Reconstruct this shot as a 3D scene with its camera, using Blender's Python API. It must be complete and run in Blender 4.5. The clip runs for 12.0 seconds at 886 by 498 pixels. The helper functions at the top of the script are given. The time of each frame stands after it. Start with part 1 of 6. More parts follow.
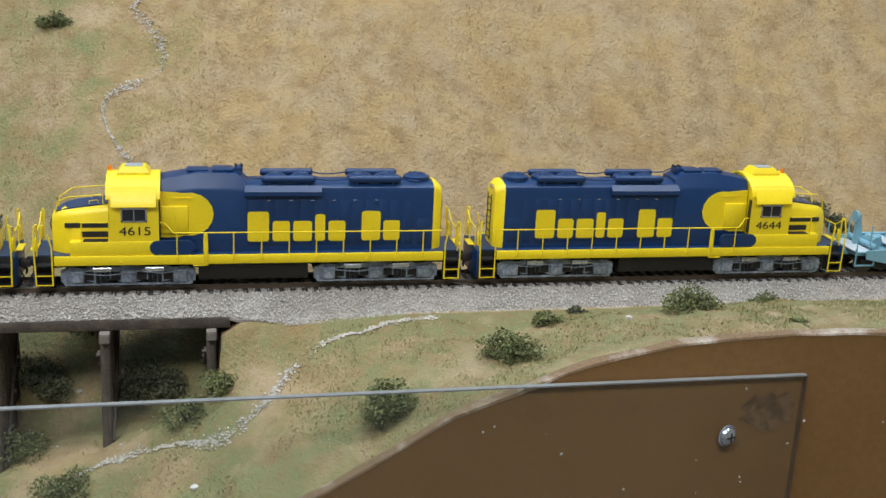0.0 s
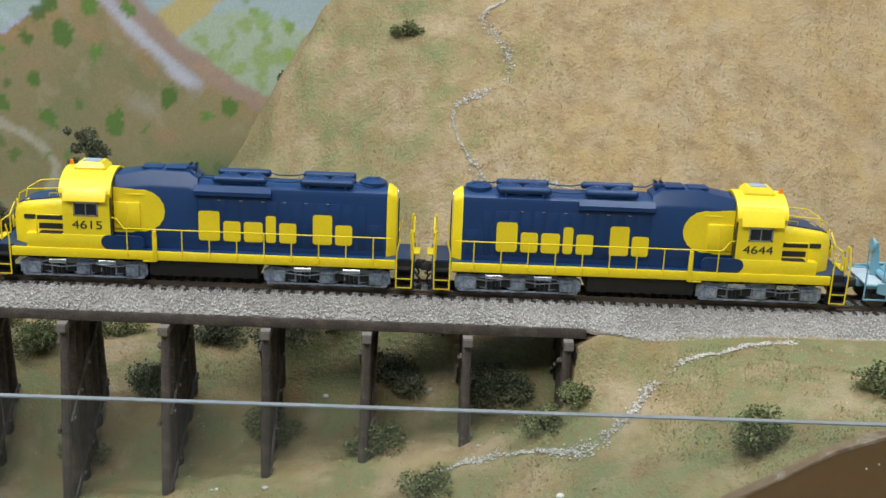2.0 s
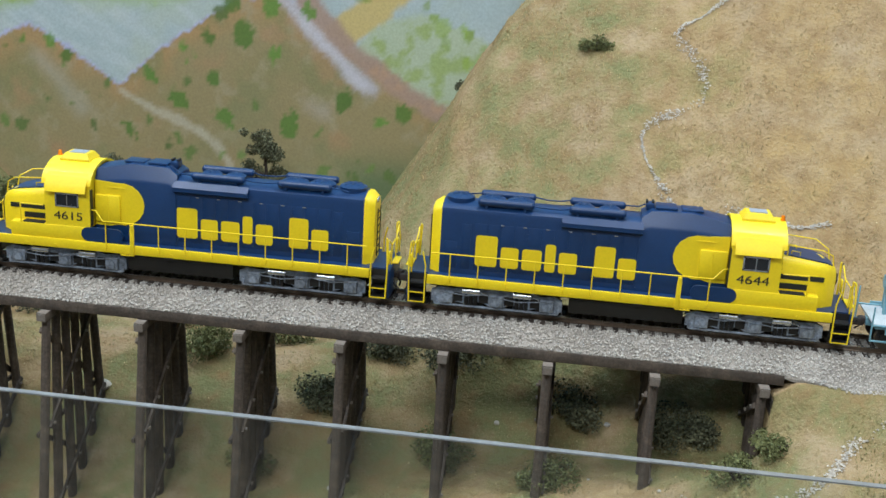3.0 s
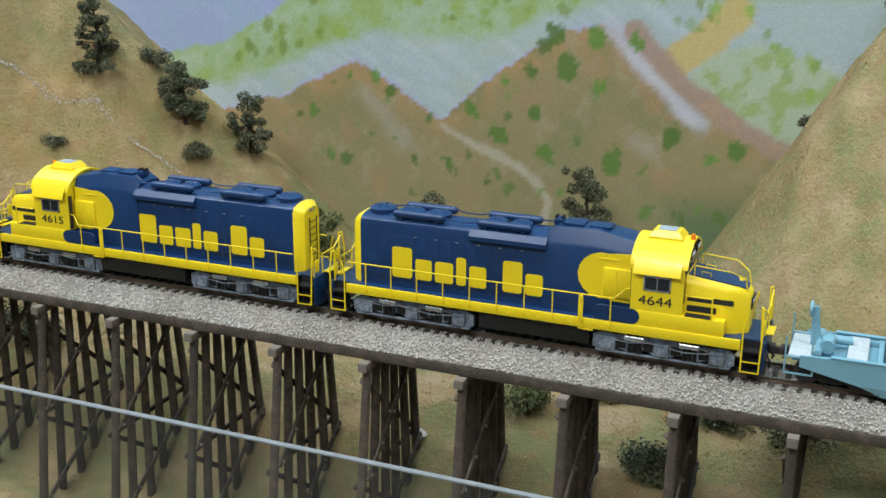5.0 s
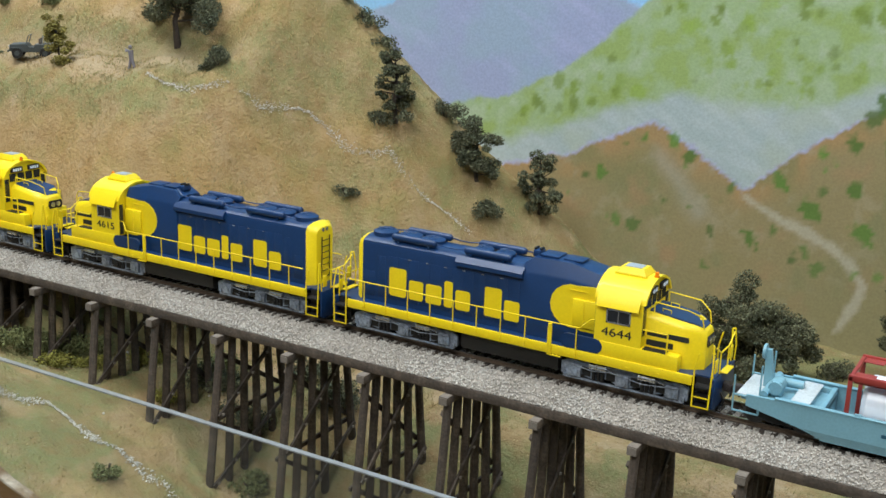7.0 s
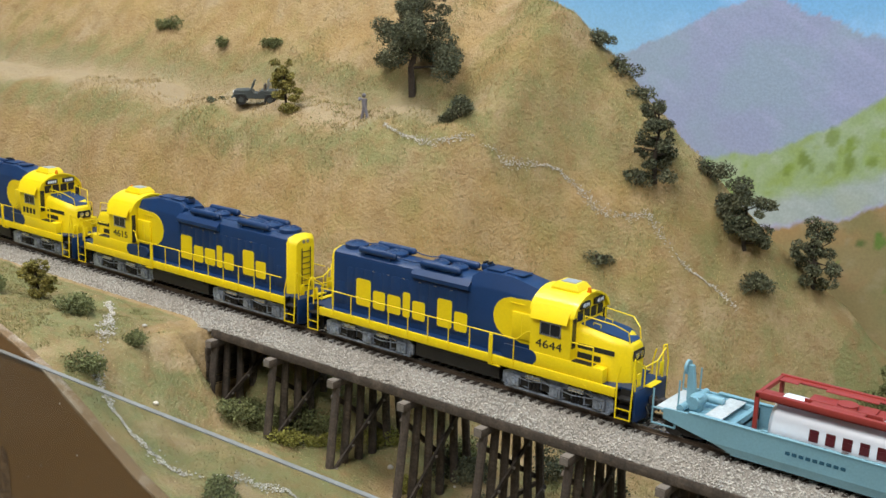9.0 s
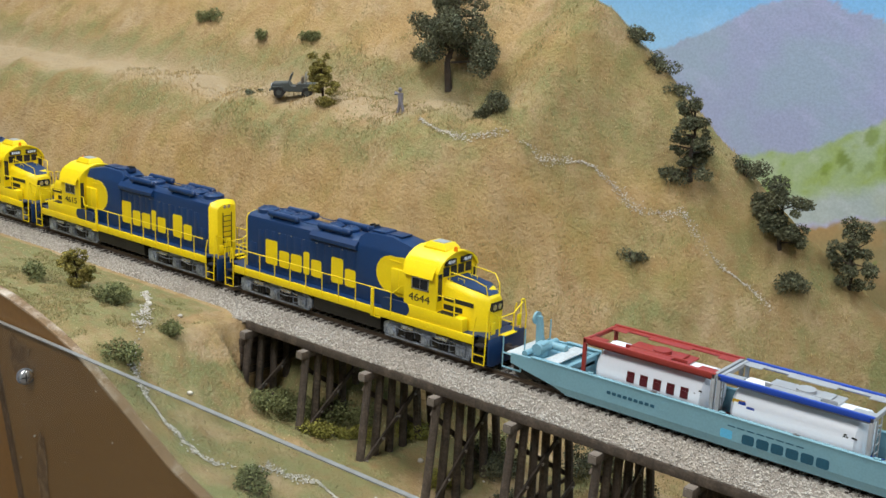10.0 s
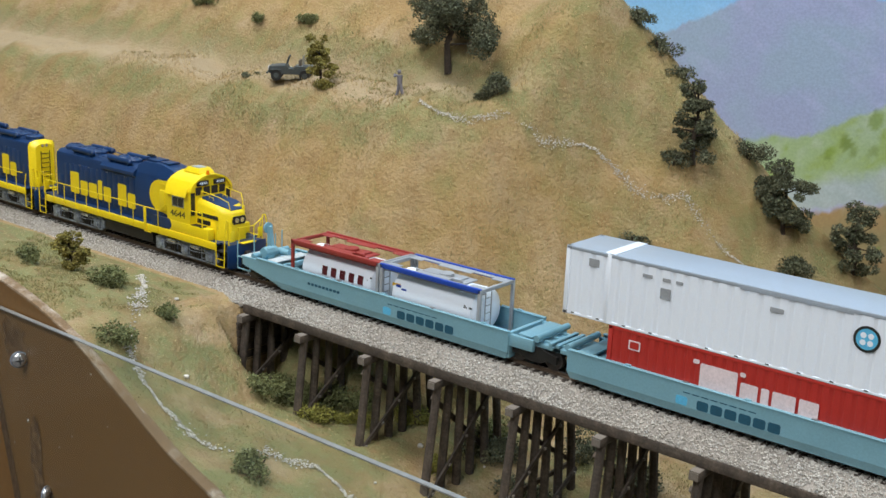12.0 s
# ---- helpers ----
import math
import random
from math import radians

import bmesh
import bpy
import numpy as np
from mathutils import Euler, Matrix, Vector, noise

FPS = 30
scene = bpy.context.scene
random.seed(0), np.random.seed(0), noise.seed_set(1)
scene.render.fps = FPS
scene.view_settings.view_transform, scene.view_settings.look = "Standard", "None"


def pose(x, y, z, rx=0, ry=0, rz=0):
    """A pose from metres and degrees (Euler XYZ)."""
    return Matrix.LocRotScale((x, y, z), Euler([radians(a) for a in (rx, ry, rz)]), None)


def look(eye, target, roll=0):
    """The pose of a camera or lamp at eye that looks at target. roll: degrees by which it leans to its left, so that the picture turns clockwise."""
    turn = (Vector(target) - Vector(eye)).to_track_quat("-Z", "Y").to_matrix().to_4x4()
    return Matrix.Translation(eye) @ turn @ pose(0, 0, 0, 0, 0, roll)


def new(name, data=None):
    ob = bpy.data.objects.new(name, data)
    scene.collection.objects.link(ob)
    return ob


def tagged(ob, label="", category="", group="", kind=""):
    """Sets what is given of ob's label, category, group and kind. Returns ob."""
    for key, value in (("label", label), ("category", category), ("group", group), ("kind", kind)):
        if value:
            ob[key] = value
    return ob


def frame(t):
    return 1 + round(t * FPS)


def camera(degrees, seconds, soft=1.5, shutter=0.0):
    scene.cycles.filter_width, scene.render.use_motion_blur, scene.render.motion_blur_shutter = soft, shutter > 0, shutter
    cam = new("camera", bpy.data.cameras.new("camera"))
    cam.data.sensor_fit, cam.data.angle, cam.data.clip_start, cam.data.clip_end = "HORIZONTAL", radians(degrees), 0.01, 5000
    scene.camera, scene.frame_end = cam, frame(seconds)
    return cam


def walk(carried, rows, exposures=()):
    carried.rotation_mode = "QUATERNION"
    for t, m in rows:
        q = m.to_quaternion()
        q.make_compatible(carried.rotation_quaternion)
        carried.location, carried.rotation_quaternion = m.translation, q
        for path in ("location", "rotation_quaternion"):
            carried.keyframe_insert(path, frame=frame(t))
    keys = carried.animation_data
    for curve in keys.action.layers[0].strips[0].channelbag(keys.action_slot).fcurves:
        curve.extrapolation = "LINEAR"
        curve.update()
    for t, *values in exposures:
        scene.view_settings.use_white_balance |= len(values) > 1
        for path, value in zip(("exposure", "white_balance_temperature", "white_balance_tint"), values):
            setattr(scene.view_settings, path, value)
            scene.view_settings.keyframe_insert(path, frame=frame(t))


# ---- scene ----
cam = camera(43.1, 12.0)
# seconds, eye x y z, yaw, pitch, roll
ROWS = [
    (0, -0.0036, -0.5158, 0.1960, -12.61, -16.32, 2.84),
    (0.5, -0.0192, -0.5246, 0.2018, -10.54, -15.82, 2.65),
    (1, -0.0349, -0.5228, 0.2030, -8.95, -16.23, 2.78),
    (1.5, -0.0604, -0.5149, 0.2050, -3.62, -16.94, 2.72),
    (2, -0.0702, -0.5103, 0.2040, -0.80, -17.14, 2.40),
    (2.5, -0.0850, -0.5003, 0.2061, 3.86, -17.30, 3.16),
    (3, -0.0951, -0.4853, 0.2067, 6.53, -17.45, 3.42),
    (3.5, -0.1056, -0.4709, 0.2068, 11.05, -17.31, 3.14),
    (3.7, -0.1081, -0.4658, 0.2054, 12.77, -17.29, 2.48),
    (5.3, -0.1246, -0.4401, 0.2125, 23.66, -17.15, 0.69),
    (5.5, -0.1283, -0.4376, 0.2127, 24.23, -17.22, 1.07),
    (6, -0.1530, -0.4362, 0.2122, 27.58, -17.09, 1.65),
    (6.5, -0.1818, -0.4312, 0.2161, 30.08, -15.88, 1.77),
    (7, -0.2377, -0.4473, 0.2177, 30.13, -15.30, 2.00),
    (7.5, -0.2962, -0.4664, 0.2155, 30.25, -14.83, 1.83),
    (7.7, -0.3166, -0.4709, 0.2171, 30.53, -14.77, 2.41),
    (9.3, -0.3472, -0.4191, 0.2180, 37.89, -13.97, 1.83),
    (9.5, -0.3456, -0.4212, 0.2176, 37.94, -14.43, 2.06),
    (10, -0.3435, -0.4233, 0.2214, 39.13, -14.35, 2.26),
    (10.5, -0.3430, -0.4225, 0.2204, 39.03, -14.38, 2.20),
    (11, -0.3416, -0.4249, 0.2174, 39.00, -14.23, 1.99),
    (11.5, -0.3413, -0.4230, 0.2152, 38.25, -14.43, 2.40),
    (12, -0.3505, -0.4202, 0.2125, 38.79, -14.62, 2.46),
]
walk(cam, [(t, pose(x, y, z, 0, 0, yaw) @ pose(0, 0, 0, 90 + pitch) @ pose(0, 0, 0, 0, 0, roll)) for t, x, y, z, yaw, pitch, roll in ROWS],
     exposures=((0, -.04, 5950, 10), (2.5, .04, 5850, 8), (3.5, .06, 5850, 7), (5.5, .06, 6000, 6), (7.5, .06, 6250, 8), (9.5, .05, 6500, 10), (12, -.03, 6250, 10)))

# ---- light: unseen stand-in lamps under the ceiling, soft bounce from the hall's walls ----
world = bpy.data.worlds.new("hall_air")
scene.world = world
world.use_nodes = True
world.node_tree.nodes["Background"].inputs[0].default_value = (1.0, .98, .95, 1)
world.node_tree.nodes["Background"].inputs[1].default_value = 0.05


def standin_lamp(x, y, z, long, wide, watts, tint):
    lamp = bpy.data.lights.new("standin_lamp", "AREA")
    lamp.shape, lamp.size, lamp.size_y, lamp.energy, lamp.color = "RECTANGLE", long, wide, watts, tint
    ob = new("standin_lamp", lamp)
    ob.matrix_world = look((x, y, z), (x + .15, y + .30, 0))
    return ob


standin_lamp(-1.15, -.14, 1.38, 1.20, .16, 18.0, (1.0, .985, .955))
standin_lamp(.45, -.14, 1.38, 1.20, .16, 15.0, (1.0, .985, .955))
# front lamp added to fill upright faces, no such source is seen
standin_lamp(-.40, -1.30, 1.36, 1.20, .16, 24.0, (1.0, .985, .955))


# ---- materials ----
def node(tree, kind, **values):
    n = tree.nodes.new(kind)
    for key, value in values.items():
        n.inputs[key.replace("_", " ")].default_value = value
    return n


def paint(name, colour, rough=.5, metal=0.0, vary=.12, grain=900.0, blotch=60.0, bump=.0, second=None, share=.5, clear=0.0, island=0.0, piece=0.0, edge=.12):
    """A surface with a base colour, a second colour in blotches, fine grain, and relief."""
    m = bpy.data.materials.new(name)
    m.use_nodes = True
    t = m.node_tree
    bsdf = t.nodes["Principled BSDF"]
    bsdf.inputs["Roughness"].default_value, bsdf.inputs["Metallic"].default_value = rough, metal
    bsdf.inputs["Coat Weight"].default_value = clear
    where = t.nodes.new("ShaderNodeTexCoord")
    big = node(t, "ShaderNodeTexNoise", Scale=blotch, Detail=5.0, Roughness=.6)
    fine = node(t, "ShaderNodeTexNoise", Scale=grain, Detail=3.0, Roughness=.7)
    for n in (big, fine):
        t.links.new(where.outputs["Object"], n.inputs["Vector"])
    ramp = node(t, "ShaderNodeMapRange")
    ramp.inputs["From Min"].default_value, ramp.inputs["From Max"].default_value = share - edge, share + edge
    t.links.new(big.outputs["Fac"], ramp.inputs["Value"])
    mix = t.nodes.new("ShaderNodeMix")
    mix.data_type = "RGBA"
    mix.inputs["A"].default_value = (*colour, 1)
    mix.inputs["B"].default_value = (*(second or [c * (1 - vary) for c in colour]), 1)
    t.links.new(ramp.outputs["Result"], mix.inputs["Factor"])
    last = mix.outputs["Result"]
    value = node(t, "ShaderNodeMapRange")
    value.inputs["From Min"].default_value, value.inputs["From Max"].default_value = .3, .7
    value.inputs["To Min"].default_value, value.inputs["To Max"].default_value = 1 - vary, 1 + vary
    t.links.new(fine.outputs["Fac"], value.inputs["Value"])
    hue = t.nodes.new("ShaderNodeHueSaturation")
    t.links.new(last, hue.inputs["Color"])
    t.links.new(value.outputs["Result"], hue.inputs["Value"])
    last = hue.outputs["Color"]
    for amount, source in ((island, "ShaderNodeNewGeometry"), (piece, "ShaderNodeObjectInfo")):
        if amount:
            each = t.nodes.new(source)
            spread = node(t, "ShaderNodeMapRange")
            spread.inputs["To Min"].default_value, spread.inputs["To Max"].default_value = 1 - amount, 1 + amount
            t.links.new(each.outputs["Random Per Island" if island and source.endswith("Geometry") else "Random"], spread.inputs["Value"])
            tone = t.nodes.new("ShaderNodeHueSaturation")
            t.links.new(last, tone.inputs["Color"])
            t.links.new(spread.outputs["Result"], tone.inputs["Value"])
            last = tone.outputs["Color"]
    t.links.new(last, bsdf.inputs["Base Color"])
    rub = node(t, "ShaderNodeMapRange")
    rub.inputs["To Min"].default_value, rub.inputs["To Max"].default_value = max(.03, rough - .1), min(1, rough + .1)
    t.links.new(big.outputs["Fac"], rub.inputs["Value"])
    t.links.new(rub.outputs["Result"], bsdf.inputs["Roughness"])
    if bump:
        relief = node(t, "ShaderNodeBump", Strength=.6, Distance=bump)
        t.links.new(fine.outputs["Fac"], relief.inputs["Height"])
        t.links.new(relief.outputs["Normal"], bsdf.inputs["Normal"])
    return m


def land_material():
    """Dusty tan soil under golden static grass, with olive turf in patches."""
    m = bpy.data.materials.new("land")
    m.use_nodes = True
    t = m.node_tree
    bsdf = t.nodes["Principled BSDF"]
    bsdf.inputs["Roughness"].default_value = .95
    bsdf.inputs["Specular IOR Level"].default_value = .15
    where = t.nodes.new("ShaderNodeTexCoord")
    noises = []
    for scale, detail in ((9.0, 6.0), (38.0, 8.0), (420.0, 4.0), (1500.0, 3.0), (85.0, 7.0)):
        n = node(t, "ShaderNodeTexNoise", Scale=scale, Detail=detail, Roughness=.62)
        t.links.new(where.outputs["Object"], n.inputs["Vector"])
        noises.append(n)

    def ramp(source, lo, hi):
        r = node(t, "ShaderNodeMapRange")
        r.inputs["From Min"].default_value, r.inputs["From Max"].default_value = lo, hi
        t.links.new(source, r.inputs["Value"])
        return r.outputs["Result"]

    def blend(a, b, factor):
        mix = t.nodes.new("ShaderNodeMix")
        mix.data_type = "RGBA"
        for value, slot in ((a, "A"), (b, "B")):
            if isinstance(value, tuple):
                mix.inputs[slot].default_value = (*value, 1)
            else:
                t.links.new(value, mix.inputs[slot])
        t.links.new(factor, mix.inputs["Factor"])
        return mix.outputs["Result"]

    turf = t.nodes.new("ShaderNodeAttribute")
    turf.attribute_name = "turf"
    both = node(t, "ShaderNodeMath")
    both.operation = "ADD"
    t.links.new(turf.outputs["Fac"], both.inputs[0])
    t.links.new(noises[1].outputs["Fac"], both.inputs[1])
    soil = blend((.345, .255, .145), (.41, .315, .19), ramp(noises[0].outputs["Fac"], .35, .65))
    gold = blend(soil, (.395, .278, .125), ramp(noises[1].outputs["Fac"], .37, .63))
    green = blend(gold, (.205, .207, .090), ramp(both.outputs[0], .76, 1.00))
    worn = blend(green, (.255, .170, .082), ramp(noises[4].outputs["Fac"], .47, .74))
    specks = blend(worn, (.225, .175, .085), ramp(noises[2].outputs["Fac"], .55, .80))
    light = blend(specks, (.50, .41, .25), ramp(noises[3].outputs["Fac"], .57, .77))
    # washes of darker earth that run down the slopes, and pale trodden dust
    tall = t.nodes.new("ShaderNodeMapping")
    tall.inputs["Scale"].default_value = (34, 34, 7)
    wash = node(t, "ShaderNodeTexNoise", Scale=1.0, Detail=6.0, Roughness=.65)
    t.links.new(where.outputs["Object"], tall.inputs["Vector"])
    t.links.new(tall.outputs["Vector"], wash.inputs["Vector"])
    washed = blend(light, (.285, .185, .085), ramp(wash.outputs["Fac"], .50, .80))
    dust = t.nodes.new("ShaderNodeAttribute")
    dust.attribute_name = "dust"
    straw = t.nodes.new("ShaderNodeAttribute")
    straw.attribute_name = "straw"
    dry = blend(washed, (.390, .235, .070), straw.outputs["Fac"])
    trodden = blend(dry, (.38, .30, .19), dust.outputs["Fac"])
    t.links.new(trodden, bsdf.inputs["Base Color"])
    relief = node(t, "ShaderNodeBump", Strength=.9, Distance=.0018)
    coarse = node(t, "ShaderNodeMath")
    coarse.operation = "ADD"
    t.links.new(noises[2].outputs["Fac"], coarse.inputs[0])
    t.links.new(noises[4].outputs["Fac"], coarse.inputs[1])
    t.links.new(coarse.outputs[0], relief.inputs["Height"])
    t.links.new(relief.outputs["Normal"], bsdf.inputs["Normal"])
    return m


LAND = land_material()
BLUE = paint("navy_enamel", (.007, .034, .112), .40, vary=.10, blotch=45)
YELLOW = paint("yellow_enamel", (.88, .66, .004), .42, vary=.05, blotch=45, clear=.12)
BLACK = paint("black_plastic", (.012, .011, .010), .6, vary=.2)
SILVER = paint("truck_grey", (.34, .385, .46), .32, .35, vary=.45, grain=500, blotch=120)
BRIGHT = paint("bright_metal", (.62, .64, .66), .25, .9, vary=.1)
STEEL = paint("rail_steel", (.20, .15, .11), .45, .7, vary=.25, blotch=40)
WHEEL = paint("wheel_metal", (.10, .09, .085), .4, .8)
TEAL = paint("teal_enamel", (.20, .385, .465), .42, vary=.08, blotch=40)
PALE = paint("pale_grey_walkway", (.50, .55, .56), .7, vary=.15, bump=.0003)
WHITE = paint("white_enamel", (.83, .89, .97), .32, vary=.015, blotch=12)
RED = paint("red_enamel", (.44, .030, .022), .42, vary=.05, blotch=25)
MAROON = paint("oxide_red_enamel", (.30, .036, .028), .5, vary=.10, blotch=30)
DARKRED = paint("maroon_print", (.10, .008, .012), .5)
COBALT = paint("cobalt_enamel", (.012, .060, .40), .5, vary=.1)
ROOFGREY = paint("roof_grey", (.37, .42, .48), .42, .2, vary=.04, blotch=20)
GREY = paint("frame_grey", (.33, .35, .37), .5, vary=.1)
ORANGE = paint("orange_lens", (.80, .22, .004), .25, vary=.05)
PRINT = paint("print_dark", (.02, .022, .02), .6)
TEALPRINT = paint("print_teal", (.012, .085, .14), .6)
SKYPRINT = paint("print_sky", (.12, .50, .78), .6)
PINKWHITE = paint("print_white", (.78, .66, .68), .6)
GLASS = paint("window_dark", (.02, .022, .026), .08, vary=.05)
TIMBER = paint("creosoted_timber", (.058, .045, .035), .8, vary=.35, grain=700, blotch=150, bump=.0004, second=(.105, .082, .062), share=.56, piece=.25)
CAPEND = paint("weathered_end_grain", (.22, .19, .16), .85, vary=.25)
TIE = paint("tie_brown", (.060, .046, .036), .8, vary=.3, piece=.3)
STONE = paint("ballast_stone", (.47, .45, .41), .9, vary=.14, grain=1200, blotch=25, second=(.40, .37, .325), island=.22)
BED = paint("ballast_bed", (.36, .33, .29), .95, vary=.3, grain=1400, bump=.0006)
CHALK = paint("pale_gravel", (.53, .50, .44), .9, vary=.15, island=.35)
DULL = paint("dusty_gravel", (.52, .48, .41), .9, vary=.15, island=.35)
BROWN = paint("brown_board", (.200, .102, .028), .36, vary=.10, grain=260, blotch=7, second=(.235, .125, .040), bump=.00012)
RAW = paint("raw_board_edge", (.19, .12, .06), .9, vary=.3, grain=900, blotch=45, second=(.55, .48, .39), share=.62)
WALL = paint("hall_wall", (.66, .63, .58), .9, vary=.05, blotch=3)
FLOOR = paint("hall_floor", (.20, .18, .16), .7, vary=.1, blotch=4)
BARK = paint("bark", (.060, .045, .034), .9, vary=.3, bump=.0005)
LEAF = paint("dark_leaf", (.068, .078, .042), .9, vary=.2, island=.5, second=(.135, .138, .078))
OLIVE = paint("olive_leaf", (.235, .200, .045), .9, vary=.2, island=.45)
MOSS = paint("moss_leaf", (.165, .180, .068), .9, vary=.2, island=.35)
LIME = paint("lime_leaf", (.26, .25, .05), .9, vary=.2, island=.4)
GRASS = paint("static_grass", (.43, .31, .145), .9, vary=.15, blotch=14, second=(.35, .29, .14), island=.40)
TURF = paint("turf", (.255, .250, .100), .9, vary=.15, blotch=14, second=(.36, .31, .15), island=.30)
ARMY = paint("jeep_green", (.058, .068, .066), .6, vary=.15)
FIGURE = paint("figure_grey", (.21, .20, .23), .7, vary=.2)
BREEZE = paint("wire_silver", (.5, .5, .5), .3, .8)


def acrylic_material():
    m = bpy.data.materials.new("acrylic_sheet")
    m.use_nodes = True
    t = m.node_tree
    t.nodes.remove(t.nodes["Principled BSDF"])
    clear, gloss, dust = (t.nodes.new("ShaderNodeBsdf" + kind) for kind in ("Transparent", "Glossy", "Diffuse"))
    clear.inputs["Color"].default_value = (.93, .95, .94, 1)
    gloss.inputs["Roughness"].default_value = .06
    # even diffuse veil that paints in the milky haze of the room's reflection
    dust.inputs["Color"].default_value = (.75, .73, .70, 1)
    a, b = t.nodes.new("ShaderNodeMixShader"), t.nodes.new("ShaderNodeMixShader")
    a.inputs[0].default_value, b.inputs[0].default_value = .020, .012
    t.links.new(clear.outputs[0], a.inputs[1])
    t.links.new(gloss.outputs[0], a.inputs[2])
    t.links.new(a.outputs[0], b.inputs[1])
    t.links.new(dust.outputs[0], b.inputs[2])
    t.links.new(b.outputs[0], t.nodes["Material Output"].inputs["Surface"])
    return m


ACRYLIC = acrylic_material()
ACRYLICEDGE = paint("acrylic_edge", (.235, .24, .23), .35, vary=.15, grain=200)


# ---- mesh helpers ----
def mesh_object(name, bm, material, angle=35):
    me = bpy.data.meshes.new(name)
    bmesh.ops.recalc_face_normals(bm, faces=bm.faces)
    bm.to_mesh(me)
    bm.free()
    for p in me.polygons:
        p.use_smooth = True
    me.set_sharp_from_angle(angle=radians(angle))
    me.materials.append(material)
    return new(name, me)


def part(name, bm, material, parent, label="", angle=35):
    ob = mesh_object(name, bm, material, angle)
    ob.parent = parent
    return tagged(ob, label)


def box(bm, a, b, bevel=0.0):
    a, b = Vector(a), Vector(b)
    made = bmesh.ops.create_cube(bm, size=1, matrix=Matrix.Translation((a + b) / 2) @ Matrix.Diagonal((*[abs(v) for v in b - a], 1)))["verts"]
    if bevel:
        edges = list({e for v in made for e in v.link_edges})
        bmesh.ops.bevel(bm, geom=edges, offset=bevel, segments=2, profile=.5, affect="EDGES")
    return bm


def rod(bm, p, q, r, n=8, r2=None):
    p, q = Vector(p), Vector(q)
    way = q - p
    m = Matrix.Translation((p + q) / 2) @ way.to_track_quat("Z", "Y").to_matrix().to_4x4()
    bmesh.ops.create_cone(bm, cap_ends=True, segments=n, radius1=r, radius2=r if r2 is None else r2, depth=way.length, matrix=m)
    return bm


def pipe(bm, points, r, n=6):
    for p, q in zip(points, points[1:]):
        rod(bm, p, q, r, n)
    return bm


def prism(bm, outline, axis, lo, hi):
    """An outline extruded along an axis: x takes (y, z), y takes (x, z), z takes (x, y)."""
    def place(p, d):
        return {"x": (d, p[0], p[1]), "y": (p[0], d, p[1]), "z": (p[0], p[1], d)}[axis]
    ends = [[bm.verts.new(place(p, d)) for p in outline] for d in (lo, hi)]
    bm.faces.new(ends[0])
    bm.faces.new(ends[1][::-1])
    for i in range(len(outline)):
        j = (i + 1) % len(outline)
        bm.faces.new((ends[0][i], ends[0][j], ends[1][j], ends[1][i]))
    return bm


def loft(bm, sections):
    """Skins sections of equal length, each a list of places, and closes both ends."""
    rings = [[bm.verts.new(p) for p in s] for s in sections]
    for a, b in zip(rings, rings[1:]):
        for i in range(len(a)):
            j = (i + 1) % len(a)
            bm.faces.new((a[i], a[j], b[j], b[i]))
    bm.faces.new(rings[0])
    bm.faces.new(rings[-1][::-1])
    return bm


def ball(bm, at, r, squash=1.0, n=1):
    bmesh.ops.create_icosphere(bm, subdivisions=n, radius=r, matrix=Matrix.Translation(at) @ Matrix.Diagonal((1, 1, squash, 1)))
    return bm


def stuff(name, verts, faces, material, label, category, smooth=False):
    me = bpy.data.meshes.new(name)
    me.from_pydata(verts, [], faces)
    me.materials.append(material)
    return tagged(new(name, me), label, category, kind="stuff")


def empty(name, label, category, group=""):
    return tagged(new(name), label, category, group)

FASCIA_X = (-1.8, -1.0, -.917, -.884, -.852, -.813, -.772, -.738, -.60, -.40, -.20, -.05, .045, .095, .13, .166, .203, .242, .30, .9)
FASCIA_Z = (.034, .034, .028, .021, .0126, -.008, -.029, -.042, -.085, -.115, -.100, -.068, -.031, .0005, .0153, .0252, .0307, .0323, .031, .030)
BED_X = (-1.8, -.86, -.8418, -.8395, -.80, -.73, -.68, -.633, -.58, -.45, -.35, -.25, -.15, -.10, -.05, .0018, .0042, .015, .10, .9)
BED_Z = (.010, .010, .006, -.044, -.049, -.052, -.066, -.092, -.108, -.118, -.115, -.098, -.0755, -.065, -.053, -.042, -.002, .006, .008, .010)
SOFT_X = (-1.8, -.88, -.846, -.822, -.80, -.73, -.68, -.633, -.58, -.45, -.35, -.25, -.15, -.10, -.05, -.015, .020, .050, .10, .9)
SOFT_Z = (.010, .010, .006, -.020, -.046, -.052, -.066, -.092, -.108, -.118, -.115, -.098, -.0755, -.065, -.050, -.032, -.008, .002, .008, .010)
RIGHT_X = (-.30, -.26, -.21, -.177, -.152, -.13, -.083, -.046, .0, .05, .30, .9)
RIGHT_Y = (.34, .26, .18, .14, .118, .105, .090, .080, .065, .056, .052, .052)
LEFT_X = (-1.8, -.80, -.75, -.70, -.65, -.60, -.55, -.48)
LEFT_Y = (.056, .054, .088, .135, .166, .222, .275, .37)


def step(v):
    v = np.clip(v, 0, 1)
    return v * v * (3 - 2 * v)


def softmin(a, b, k):
    h = np.clip(.5 + .5 * (b - a) / k, 0, 1)
    return b + (a - b) * h - k * h * (1 - h)


def softmax(a, b, k):
    return -softmin(-a, -b, k)


